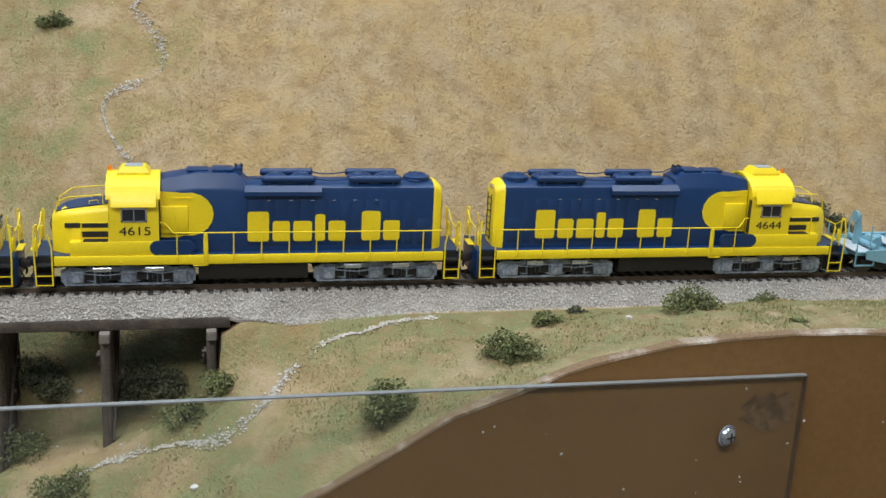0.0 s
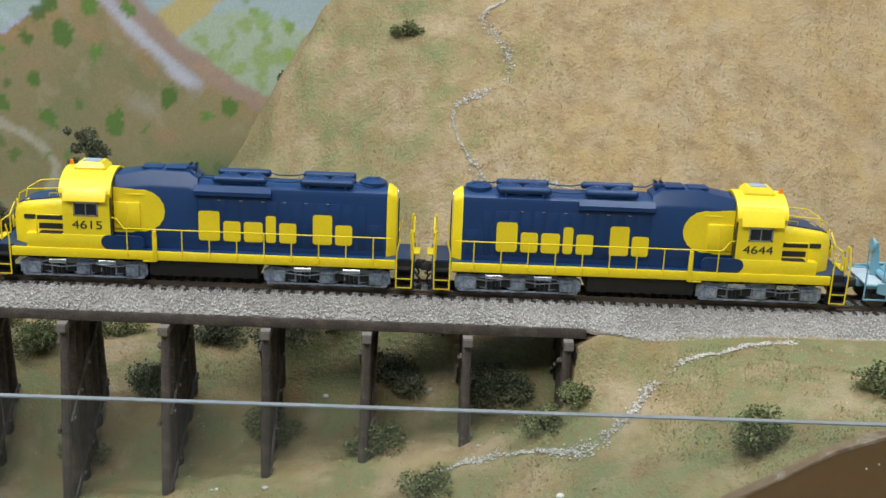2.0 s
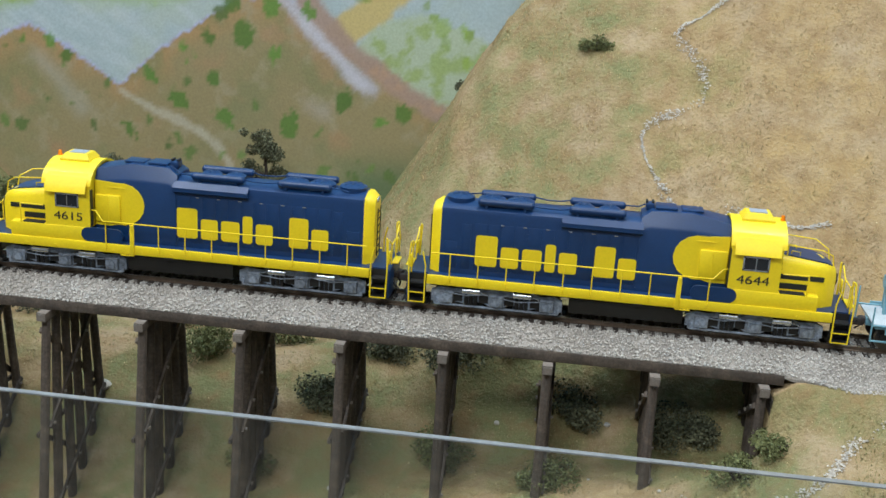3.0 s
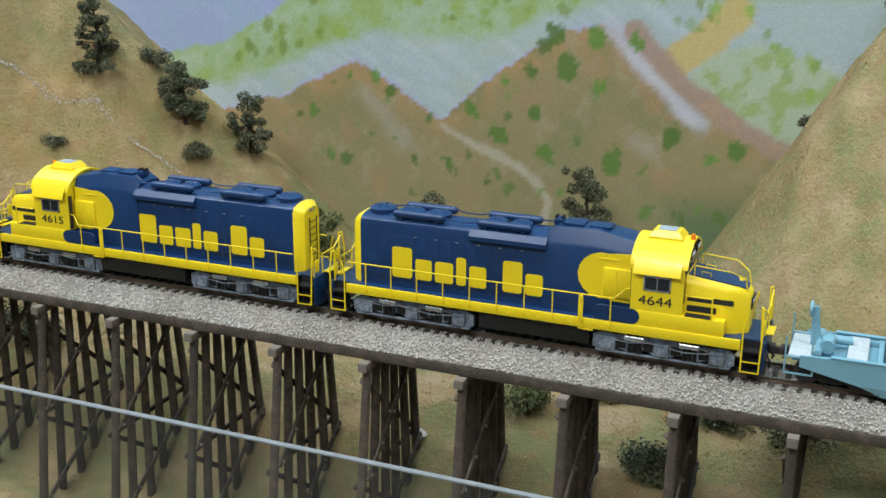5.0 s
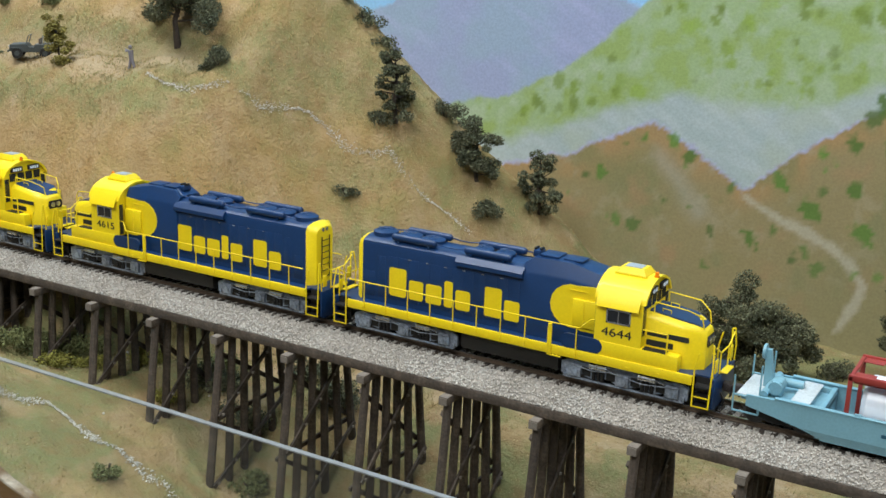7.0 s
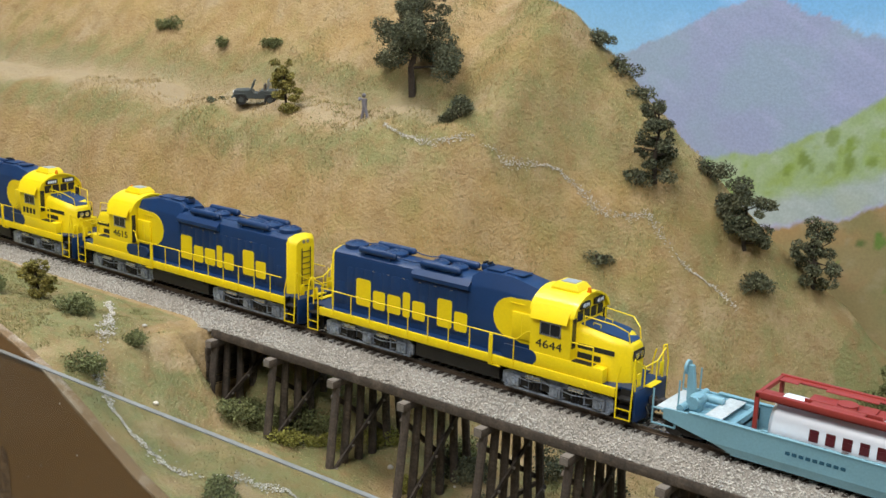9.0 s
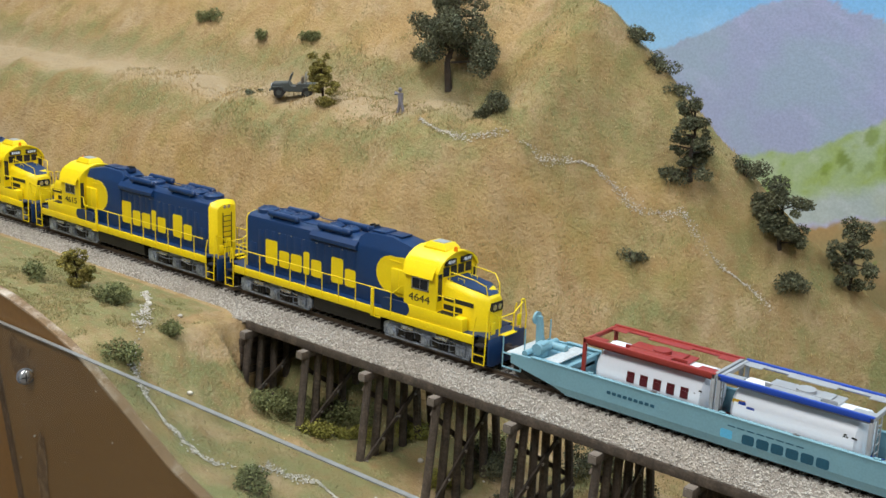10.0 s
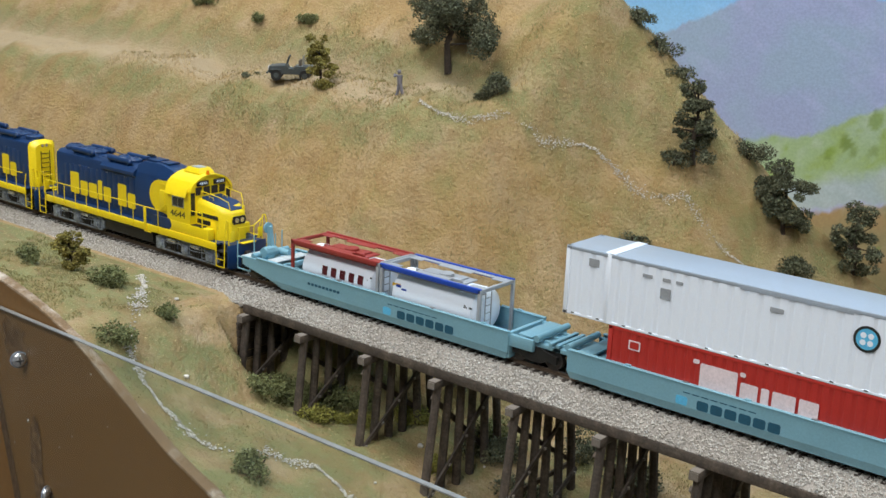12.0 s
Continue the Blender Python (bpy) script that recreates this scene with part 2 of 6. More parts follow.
def ground_height(x, y):
    """The height of the modelled land at a place of the plan."""
    x, y = np.asarray(x, float), np.asarray(y, float)
    front, bed = np.interp(x, FASCIA_X, FASCIA_Z), np.interp(x, BED_X, BED_Z)
    bed = bed + (np.interp(x, SOFT_X, SOFT_Z) - bed) * step((-y - .004) / .014)
    ahead = front + (bed - front) * np.clip((y + .108) / .104, 0, 1)
    behind = bed + (np.maximum(bed, -.052) - bed) * step((y - .004) / .09)
    base = np.where(y < -.004, ahead, behind)
    face = .008 + 1.15 * (y - np.interp(x, RIGHT_X, RIGHT_Y))
    side = 1.65 * (x + .223) + .003
    right = softmin(face, side, .03)
    rise = np.interp(x, LEFT_X, LEFT_Y)
    bench = step((-.70 - x) / .10)
    first = .008 + (1.45 + .35 * bench) * (y - rise)
    second = .121 + .10 * (y - .11) + 1.05 * np.maximum(0, y - .168)
    first = first + (softmin(first, second, .03) - first) * bench
    flank = .045 + .80 * (-.546 - x) - .62 * (y - .22)
    left = softmin(first, flank, .03)
    return softmax(softmax(base, right, .012), left, .012)

# ---- the land ----
def rough_height(x, y):
    """The land's height at one place, with its gullies and hummocks."""
    z = float(ground_height(x, y))
    if -.012 < y < .056 and (x > 0 or x < -.84):
        return z
    p = Vector((x, y, z))
    lump = noise.noise(p * 11) * .006 + noise.noise(p * 34) * .0034 + noise.noise(p * 95) * .0019 + noise.noise(p * 220) * .0010
    gully = (abs(noise.noise(Vector((x * 16, y * 5, 3.7)))) * .012 + abs(noise.noise(Vector((x * 47, y * 14, 8.1)))) * .0045) * min(1, max(0, (z - .012) / .03))
    fade = min(1, max(0, (y + .108) / .02)) * min(1, abs(y - .026) / .05)
    return z + (lump - gully + .002) * fade


def build_land():
    xs = np.concatenate([np.arange(-1.75, -1.0, .006), np.arange(-1.0, .42, .0032), np.arange(.42, .86, .006)])
    ys = np.concatenate([np.arange(-.108, .20, .0032), np.arange(.20, .345, .0045)])
    verts = [(float(x), float(y), rough_height(float(x), float(y))) for x in xs for y in ys]
    n = len(ys)
    faces = [(i * n + j, (i + 1) * n + j, (i + 1) * n + j + 1, i * n + j + 1) for i in range(len(xs) - 1) for j in range(n - 1)]
    me = bpy.data.meshes.new("ground")
    me.from_pydata(verts, [], faces)
    for p in me.polygons:
        p.use_smooth = True
    turf = me.attributes.new("turf", "FLOAT", "POINT")
    v = np.array(verts)
    x, y, z = v.T
    value = np.full(len(v), .25)
    value += .18 * ((y < 0) & (x > 0)) + .13 * ((y < .08) & (x <= 0) & (x > -.83)) + .16 * ((y > -.03) & (y < 0) & (x > .05))
    value += .24 * step((-.74 - x) / .08) * step((z - .085) / .02) * step((.165 - z) / .03)
    value += .15 * ((x < -.55) & (x > -.80) & (y > .15))
    value += .16 * step((-.02 - x) / .08) * step((x + .25) / .05) * (y > .06)
    value += .30 * ((x < -.86) & (y < 0)) + .14 * ((x > -.86) & (x < -.68) & (y < -.03))
    # darker turf paints in the shade under and behind the deck
    value += .06 * ((x < -.005) & (x > -.83) & (y > .0) & (y < .13) & (z < .0))
    value -= .16 * ((x > .0) & (y > .05))
    value += .16 * np.sin(x * 61 + 1.3 * np.sin(y * 47)) * np.sin(y * 53 + 1.7 * np.sin(x * 29)) * (z < .0) * (y < .2)
    value += .34 * step((y - .17) / .05) * (x > -.55) * (x < -.14) * (z < .03)
    value -= .34 * step((-.825 - x) / .02) * step((y - .118) / .02) * step((.175 - y) / .02)
    value += .20 * step((-.70 - x) / .05) * (x > -.835) * (y > -.02) * (z < .0)
    turf.data.foreach_set("value", value.astype(np.float32))
    dust = me.attributes.new("dust", "FLOAT", "POINT")
    straw = me.attributes.new("straw", "FLOAT", "POINT")
    patch = .5 + .5 * np.sin(x * 37 + 2.1 * np.sin(y * 31 + z * 23)) * np.sin(z * 61 + 1.9 * np.sin(x * 43))
    straw.data.foreach_set("value", (step((-.52 - x) / .1) * step((z - .015) / .03) * (.05 + .30 * patch) * (1 - .7 * step((z - .085) / .02) * step((.165 - z) / .03))).astype(np.float32))
    bare = step((-.795 - x + .02 * np.sin(y * 90)) / .04) * step((y - .120 + .004 * np.sin(x * 80)) / .016) * step((.188 - y) / .03) * step((z - .09) / .02)
    dust.data.foreach_set("value", (.75 * bare).astype(np.float32))
    me.materials.append(LAND)
    return tagged(new("ground", me), "sculpted hills and valley with dry golden grass", "ground", kind="structure")


build_land()


# ---- the painted wall behind the hills ----
WALL_Y = .340


def lattice_noise(x, z, scale, seed, octaves=4):
    """Smooth noise between -1 and 1 over arrays of places."""
    total, weight, size = np.zeros_like(x), 0, 1.0
    for k in range(octaves):
        rng = np.random.default_rng(seed * 31 + k)
        grid = rng.uniform(-1, 1, (128, 128))
        u, v = x * scale * 2 ** k + 50, z * scale * 2 ** k + 50
        i, j = np.floor(u).astype(int), np.floor(v).astype(int)
        f, g = step(u - i), step(v - j)
        a, b, c, d = (grid[(i + p) % 128, (j + q) % 128] for p, q in ((0, 0), (1, 0), (0, 1), (1, 1)))
        total += size * ((a * (1 - f) + b * f) * (1 - g) + (c * (1 - f) + d * f) * g)
        weight, size = weight + size, size * .55
    return total / weight * 1.6


# the larger trees dabbed on the painted hills: place and radius
DABS = ((-.363, .036, .0072), (-.400, .045, .0062), (-.310, .035, .0060), (-.270, .056, .0085), (-.326, .084, .0062), (-.349, .099, .0068),
        (-.372, .064, .0060), (-.374, .097, .0060), (-.442, .023, .0048), (-.299, .121, .0060), (-.326, .122, .0050), (-.357, .124, .0052),
        (-.502, .085, .0038), (-.488, .073, .0040), (-.537, .078, .0040), (-.554, .054, .0045), (-.395, .085, .0062), (-.421, .064, .0055),
        (-.225, .051, .0040), (-.245, .041, .0040), (-.473, .044, .0032), (-.524, .083, .0030))


def mural_colours(x, z):
    """The scene painted on the wall, brushed in from the sky forward with soft, uneven edges."""
    wob = lattice_noise(x, z, 60, 1) * .0030 + lattice_noise(x, z, 300, 2, 2) * .0012
    blot, fine, streak = lattice_noise(x, z, 26, 3), lattice_noise(x, z, 90, 4), lattice_noise(x * .5 + z * .8, z * .35, 160, 5, 3)
    sky = np.clip((z - .10) / .14, 0, 1)[:, None]
    col = np.array((.42, .62, .82)) * (1 - sky) + np.array((.13, .42, .80)) * sky
    col = col + np.clip(lattice_noise(x, z, 14, 6), 0, 1)[:, None] * .22

    def over(mask, colour):
        nonlocal col
        m = np.clip(mask, 0, 1)[:, None]
        col = col * (1 - m) + np.asarray(colour) * m

    def under(xs, zs, soft=.003):
        return step((np.interp(x, xs, zs) + wob - z) / soft + .5)

    def along(points, wide, soft=.003):
        p = np.array(points)
        best = np.full(x.shape, 9.0)
        for (ax, az), (bx, bz) in zip(p, p[1:]):
            dx, dz = bx - ax, bz - az
            t = np.clip(((x - ax) * dx + (z - az) * dz) / (dx * dx + dz * dz), 0, 1)
            best = np.minimum(best, np.hypot(x - ax - t * dx, z - az - t * dz))
        return step((wide + wob * .8 - best) / soft + .5)

    mountain = under((-1.4, -.85, -.755, -.70, -.655, -.60, -.53, -.40), (.06, .13, .166, .191, .212, .195, .175, .12), .002)
    over(mountain, (.31, .36, .56))
    over(mountain * step(blot + .4) * .7, (.29, .40, .52))
    over(mountain * step(streak) * .35, (.42, .44, .70))
    ridge = under((-.72, -.692, -.647, -.614, -.588, -.552, -.52, -.47, .1), (.07, .093, .101, .118, .131, .160, .19, .24, .25), .004) * (x > -.70)
    over(ridge, (.31, .42, .22))
    over(ridge * step(blot + .2) * .8, (.34, .44, .30))
    over(ridge * step(fine * 1.4 + .1) * .7, (.27, .37, .09))
    over(ridge * step(-fine * 1.4 - .3) * .6, (.41, .49, .37))
    mist = under((-.75, -.700, -.66, -.60, -.545, -.50, -.45, -.40, -.36, -.31, -.26, .05), (.06, .070, .066, .079, .106, .118, .112, .118, .138, .150, .150, .17), .012)
    over(mist, (.36, .44, .46))
    over(mist * step(blot + .1) * .6, (.40, .46, .38))
    over(mist * step(streak + .1) * .35, (.52, .58, .62))
    over(along([(-.276, .102), (-.252, .122), (-.232, .143)], .012, .006) * .9, (.50, .39, .13))
    knoll = under((-.275, -.250, -.215, -.185, -.150, -.10), (.085, .112, .126, .116, .098, .08), .006) * (x > -.28)
    over(knoll * .75, (.38, .45, .28))
    over(knoll * step(fine * 1.5 + .2) * .7, (.25, .34, .07))
    edge = ((-1.3, -.75, -.638, -.579, -.540, -.5189, -.500, -.4472, -.410, -.3547, -.3229, -.300, -.262, -.1927, -.10, .1), (.02, .030, .0486, .0652, .086, .0942, .086, .055, .085, .1259, .1318, .118, .090, .0526, .02, -.02))
    over(under(edge[0], [v + .0022 for v in edge[1]], .003) * (x < -.33) * .8, (.40, .40, .66))
    hill = under(*edge, .0025)
    depth = np.interp(x, *edge) - z
    over(hill, (.270, .225, .110))
    over(hill * step(1.1 - depth / .030 + blot * .7) * .85, (.370, .235, .105))
    over(hill * step(blot * 1.6 + .15) * .75, (.205, .205, .090))
    over(hill * step(fine * 1.5 - .35) * .6, (.330, .290, .180))
    over(hill * step(lattice_noise(x, z, 40, 9) * 1.6 - .35) * .6, (.360, .225, .120))
    over(hill * step(depth / .05 - 1.2 + blot) * .5, (.225, .215, .105))
    over(along([(-.512, .070), (-.500, .060), (-.487, .044), (-.478, .034)], .005, .018) * .35, (.42, .44, .42))
    over(along([(-.298, .050), (-.286, .046)], .004, .014) * .4, (.46, .42, .40))
    over(along([(-.318, .130), (-.300, .112), (-.270, .082), (-.250, .066)], .0060, .008) * .8, (.44, .44, .52))
    over(along([(-.318, .130), (-.300, .112), (-.270, .082), (-.250, .066)], .004, .006) * step(streak * 2 + .1) * .5, (.55, .56, .62))
    over(along([(-.300, .127), (-.268, .095), (-.228, .068), (-.185, .045)], .0075, .006) * .95, (.335, .240, .190))
    over(along([(-.268, .095), (-.228, .068), (-.185, .045)], .005, .008) * step(fine * 2 + .1) * .7, (.42, .27, .17))
    over(along([(-.446, .050), (-.428, .041), (-.411, .034), (-.384, .024), (-.366, .010), (-.359, -.002), (-.363, -.016), (-.373, -.036)], .0026, .004) * .75, (.43, .40, .31))
    over(step((-.195 - x) / .03) * step((x + .285) / .04) * step((.030 - z) / .04) * hill * .8, (.090, .155, .070))
    rng = np.random.default_rng(5)
    tops, made = np.array(edge[1]) - .004, 0
    while made < 40:
        cx, cz = rng.uniform(-.63, -.20), rng.uniform(-.03, .122)
        if cz > np.interp(cx, edge[0], tops) or (cx > -.33 and cz > np.interp(cx, edge[0], tops) - .034):
            continue
        made += 1
        r = rng.uniform(.0018, .0040)
        lean = rng.uniform(-.5, .5)
        d = np.hypot((x - cx - lean * (z - cz)) * 1.1, (z - cz) * rng.uniform(.7, 1.1)) + wob * 1.3
        over(step((r - d) / .0022 + .5) * .9, np.array((.105, .165, .040)) * rng.uniform(.75, 1.45))
    for cx, cz, r in DABS:
        lean = rng.uniform(-.4, .4)
        d = np.hypot((x - cx - lean * (z - cz)) * 1.05, (z - cz) * .85) + wob * 1.6
        over(step((r - d) / .0022 + .5) * .92, np.array((.095, .185, .030)) * rng.uniform(.8, 1.3))
    made = 0
    while made < 150:
        cx, cz = rng.uniform(-.69, -.17), rng.uniform(.09, .205)
        low = np.interp(cx, (-.69, -.60, -.545, -.50, -.40, -.31, -.17), (.078, .088, .112, .122, .124, .152, .085))
        high = np.interp(cx, (-.69, -.647, -.588, -.545, -.52, -.27, -.2, -.17), (.092, .100, .129, .165, .2, .2, .126, .113))
        if not low < cz < high:
            continue
        made += 1
        r = rng.uniform(.0016, .0046)
        d = np.hypot((x - cx) * 1.3, z - cz) + wob * 1.2
        over(step((r - d) / .0024 + .5) * rng.uniform(.5, .9), np.array((.21, .31, .055)) * rng.uniform(.7, 1.3))
    return np.clip(col, 0, 1)


def build_backdrop():
    bm = bmesh.new()
    box(bm, (-2.2, WALL_Y, -1.15), (1.3, WALL_Y + .06, 1.5))
    wall = mesh_object("backdrop", bm, paint("sky_paint", (.16, .44, .80), .8, vary=.05, blotch=9, second=(.40, .62, .84), share=.52, edge=.2))
    tagged(wall, "flat wall painted with mountains, ridges and pale blue sky", "backdrop", kind="structure")
    xs, zs = np.arange(-1.30, .30, .0024), np.arange(-.16, .34, .0024)
    gx, gz = (g.ravel() for g in np.meshgrid(xs, zs, indexing="ij"))
    n = len(zs)
    i, j = (g.ravel() for g in np.meshgrid(np.arange(len(xs) - 1), np.arange(n - 1), indexing="ij"))
    faces = np.stack([i * n + j, (i + 1) * n + j, (i + 1) * n + j + 1, i * n + j + 1], -1)
    me = bpy.data.meshes.new("mural")
    me.from_pydata(np.stack([gx, np.full_like(gx, WALL_Y - .004), gz], -1).tolist(), [], faces.tolist())
    pigment = me.color_attributes.new("pigment", "FLOAT_COLOR", "POINT")
    pigment.data.foreach_set("color", np.concatenate([mural_colours(gx, gz), np.ones((len(gx), 1))], 1).astype(np.float32).ravel())
    m = bpy.data.materials.new("mural_paint")
    m.use_nodes = True
    t = m.node_tree
    bsdf = t.nodes["Principled BSDF"]
    bsdf.inputs["Roughness"].default_value = .75
    source = t.nodes.new("ShaderNodeAttribute")
    source.attribute_name = "pigment"
    where = t.nodes.new("ShaderNodeTexCoord")
    brush = node(t, "ShaderNodeTexNoise", Scale=520.0, Detail=3.0)
    tone = t.nodes.new("ShaderNodeHueSaturation")
    spread = node(t, "ShaderNodeMapRange")
    spread.inputs["To Min"].default_value, spread.inputs["To Max"].default_value = .82, 1.18
    relief = node(t, "ShaderNodeBump", Strength=.3, Distance=.0004)
    t.links.new(where.outputs["Object"], brush.inputs["Vector"])
    t.links.new(brush.outputs["Fac"], spread.inputs["Value"])
    t.links.new(spread.outputs["Result"], tone.inputs["Value"])
    t.links.new(source.outputs["Color"], tone.inputs["Color"])
    t.links.new(tone.outputs["Color"], bsdf.inputs["Base Color"])
    t.links.new(brush.outputs["Fac"], relief.inputs["Height"])
    t.links.new(relief.outputs["Normal"], bsdf.inputs["Normal"])
    me.materials.append(m)
    mural = new("mural", me)
    mural.parent = wall
    tagged(mural, "hand-painted mural of ridges, mist and dabbed trees")


build_backdrop()


# ---- front board, acrylic shield, hall ----
def build_front():
    outline = list(zip(FASCIA_X, FASCIA_Z))
    dense = []
    for (x0, z0), (x1, z1) in zip(outline, outline[1:]):
        count = max(1, int((x1 - x0) / .012))
        dense += [(x0 + (x1 - x0) * k / count, float(np.interp(x0 + (x1 - x0) * k / count, FASCIA_X, FASCIA_Z))) for k in range(count)]
    dense.append(outline[-1])
    top = []
    for k, (x, z) in enumerate(dense):
        near = [dense[min(len(dense) - 1, max(0, k + d))][1] for d in (-2, -1, 0, 1, 2)]
        top.append((x, sum(near) / 5 + .0012 + noise.noise(Vector((x * 60, 0, 0))) * .0008))
    bm = bmesh.new()
    prism(bm, [(-1.8, -.62)] + top + [(.9, -.62)], "y", -.1080, -.1030)
    board = tagged(mesh_object("fascia", bm, BROWN), "brown hardboard fascia cut to the land's profile", "fascia", kind="structure")
    rng = random.Random(8)
    bm = bmesh.new()
    rows = []
    for x, z in top:
        a, b = rng.uniform(.0001, .0009), rng.uniform(.0016, .0030)
        rows.append([bm.verts.new(p) for p in ((x, -.1084, z - a), (x, -.1081, z + .0005), (x, -.1050, z + .0012), (x, -.1050 + b, z + .0006), (x, -.1046 + b, z - .003))])
    for p, q in zip(rows, rows[1:]):
        for k in range(4):
            bm.faces.new((p[k], q[k], q[k + 1], p[k + 1]))
    part("raw_edge", bm, RAW, board, "frayed pale raw edge of the board")
    # scuffs and drips on the board
    bm = bmesh.new()
    for x, z, r in [(rng.uniform(.06, .30), rng.uniform(-.05, .015), rng.uniform(.0003, .0007)) for _ in range(14)] + [(rng.uniform(-.93, -.80), rng.uniform(-.09, .0), rng.uniform(.0003, .0007)) for _ in range(12)]:
        if z < np.interp(x, FASCIA_X, FASCIA_Z) - .004:
            ball(bm, (x, -.1081, z), r, 1.2)
    part("plaster_speck", bm, CHALK, board)
    scuff = paint("rubbed_board", (.20, .115, .05), .7, vary=.3, grain=400, blotch=120, second=(.11, .058, .022), share=.5, edge=.06)
    for cx, cz, w, h, s in ((.236, -.002, .014, .012, 1), (-.905, -.005, .014, .014, 2), (-.888, -.07, .007, .030, 3)):
        bm = bmesh.new()
        q = random.Random(s)
        ring = [bm.verts.new((cx + math.cos(a) * w * q.uniform(.6, 1.1), -.1084, cz + math.sin(a) * h * q.uniform(.6, 1.1))) for a in [math.tau * k / 20 for k in range(20)]]
        bm.faces.new(ring)
        part("scuff", bm, scuff, board)
    sheet = empty("acrylic_shield", "clear acrylic sheet screwed to the brown fascia", "shield")
    bm = bmesh.new()
    edge = [(-.936, .0130), (.2500, .0160), (.2490, -.30), (-.860, -.30)]
    for y in (-.1116, -.1092):
        bm.faces.new([bm.verts.new((x, y, z)) for x, z in edge])
    pane = part("sheet", bm, ACRYLIC, sheet)
    pane.visible_shadow = False
    bm = bmesh.new()
    prism(bm, [(-.936, .0130), (.2500, .0160), (.2500, .0154), (-.936, .0124)], "y", -.1117, -.1091)
    part("polished_edge", bm, ACRYLICEDGE, sheet, "polished upper edge of the sheet")
    for (x0, z0), (x1, z1) in ((edge[1], edge[2]), (edge[0], edge[3])):
        bm = bmesh.new()
        prism(bm, [(x0 - .0003, z0), (x0 + .0003, z0), (x1 + .0003, z1), (x1 - .0003, z1)], "y", -.1118, -.1090)
        part("cut_edge", bm, paint("acrylic_side", (.13, .085, .05), .3, vary=.3, grain=300), sheet)
    for k, (x, z) in enumerate(((.2158, -.0107), (-.8952, -.0127), (-.8753, -.0871))):
        screw = empty("machine_screw", "pan-head zinc screw holding the acrylic sheet", "screw", "fascia screws")
        screw.matrix_world = pose(x, -.1118, z, 90, 0, 20 + 50 * k)
        bm = bmesh.new()
        rings = [[(r * math.cos(math.tau * i / 20), r * math.sin(math.tau * i / 20), h) for i in range(20)] for r, h in ((.0042, 0), (.0043, .0010), (.0036, .0021), (.0022, .0026), (.0010, .0027))]
        loft(bm, rings)
        part("head", bm, BRIGHT, screw, angle=60)
        bm = bmesh.new()
        box(bm, (-.0022, -.0003, .0022), (.0022, .0003, .00285))
        box(bm, (-.0003, -.0022, .0022), (.0003, .0022, .00285))
        part("recess", bm, BLACK, screw)
        bm = bmesh.new()
        rod(bm, (0, 0, -.0002), (0, 0, .0004), .0049, 20)
        part("washer", bm, SILVER, screw)


build_front()


def build_hall():
    for name, a, b, m, label, category in (
        ("floor", (-3.2, -2.9, -1.21), (2.4, .40, -1.15), FLOOR, "dull grey hall floor", "floor"),
        ("ceiling", (-3.2, -2.9, 1.50), (2.4, .40, 1.56), WALL, "plain pale hall ceiling", "ceiling"),
        ("wall_south", (-3.2, -2.96, -1.15), (2.4, -2.9, 1.50), WALL, "plain pale hall wall", "wall"),
        ("wall_west", (-3.26, -2.9, -1.15), (-3.2, .40, 1.50), WALL, "plain pale hall wall", "wall"),
        ("wall_east", (2.4, -2.9, -1.15), (2.46, .40, 1.50), WALL, "plain pale hall wall", "wall"),
        ("wall_north_west", (-3.2, .34, -1.15), (-2.2, .40, 1.50), WALL, "plain pale hall wall", "wall"),
        ("wall_north_east", (1.3, .34, -1.15), (2.4, .40, 1.50), WALL, "plain pale hall wall", "wall"),
    ):
        bm = bmesh.new()
        box(bm, a, b)
        tagged(mesh_object(name, bm, m), label, category, kind="structure")


build_hall()


# ---- trestle and track ----
BAY = .0492
TRACK_Y = .026
RAIL_TOP = .0195
FIRST, LAST = -1.62, .80


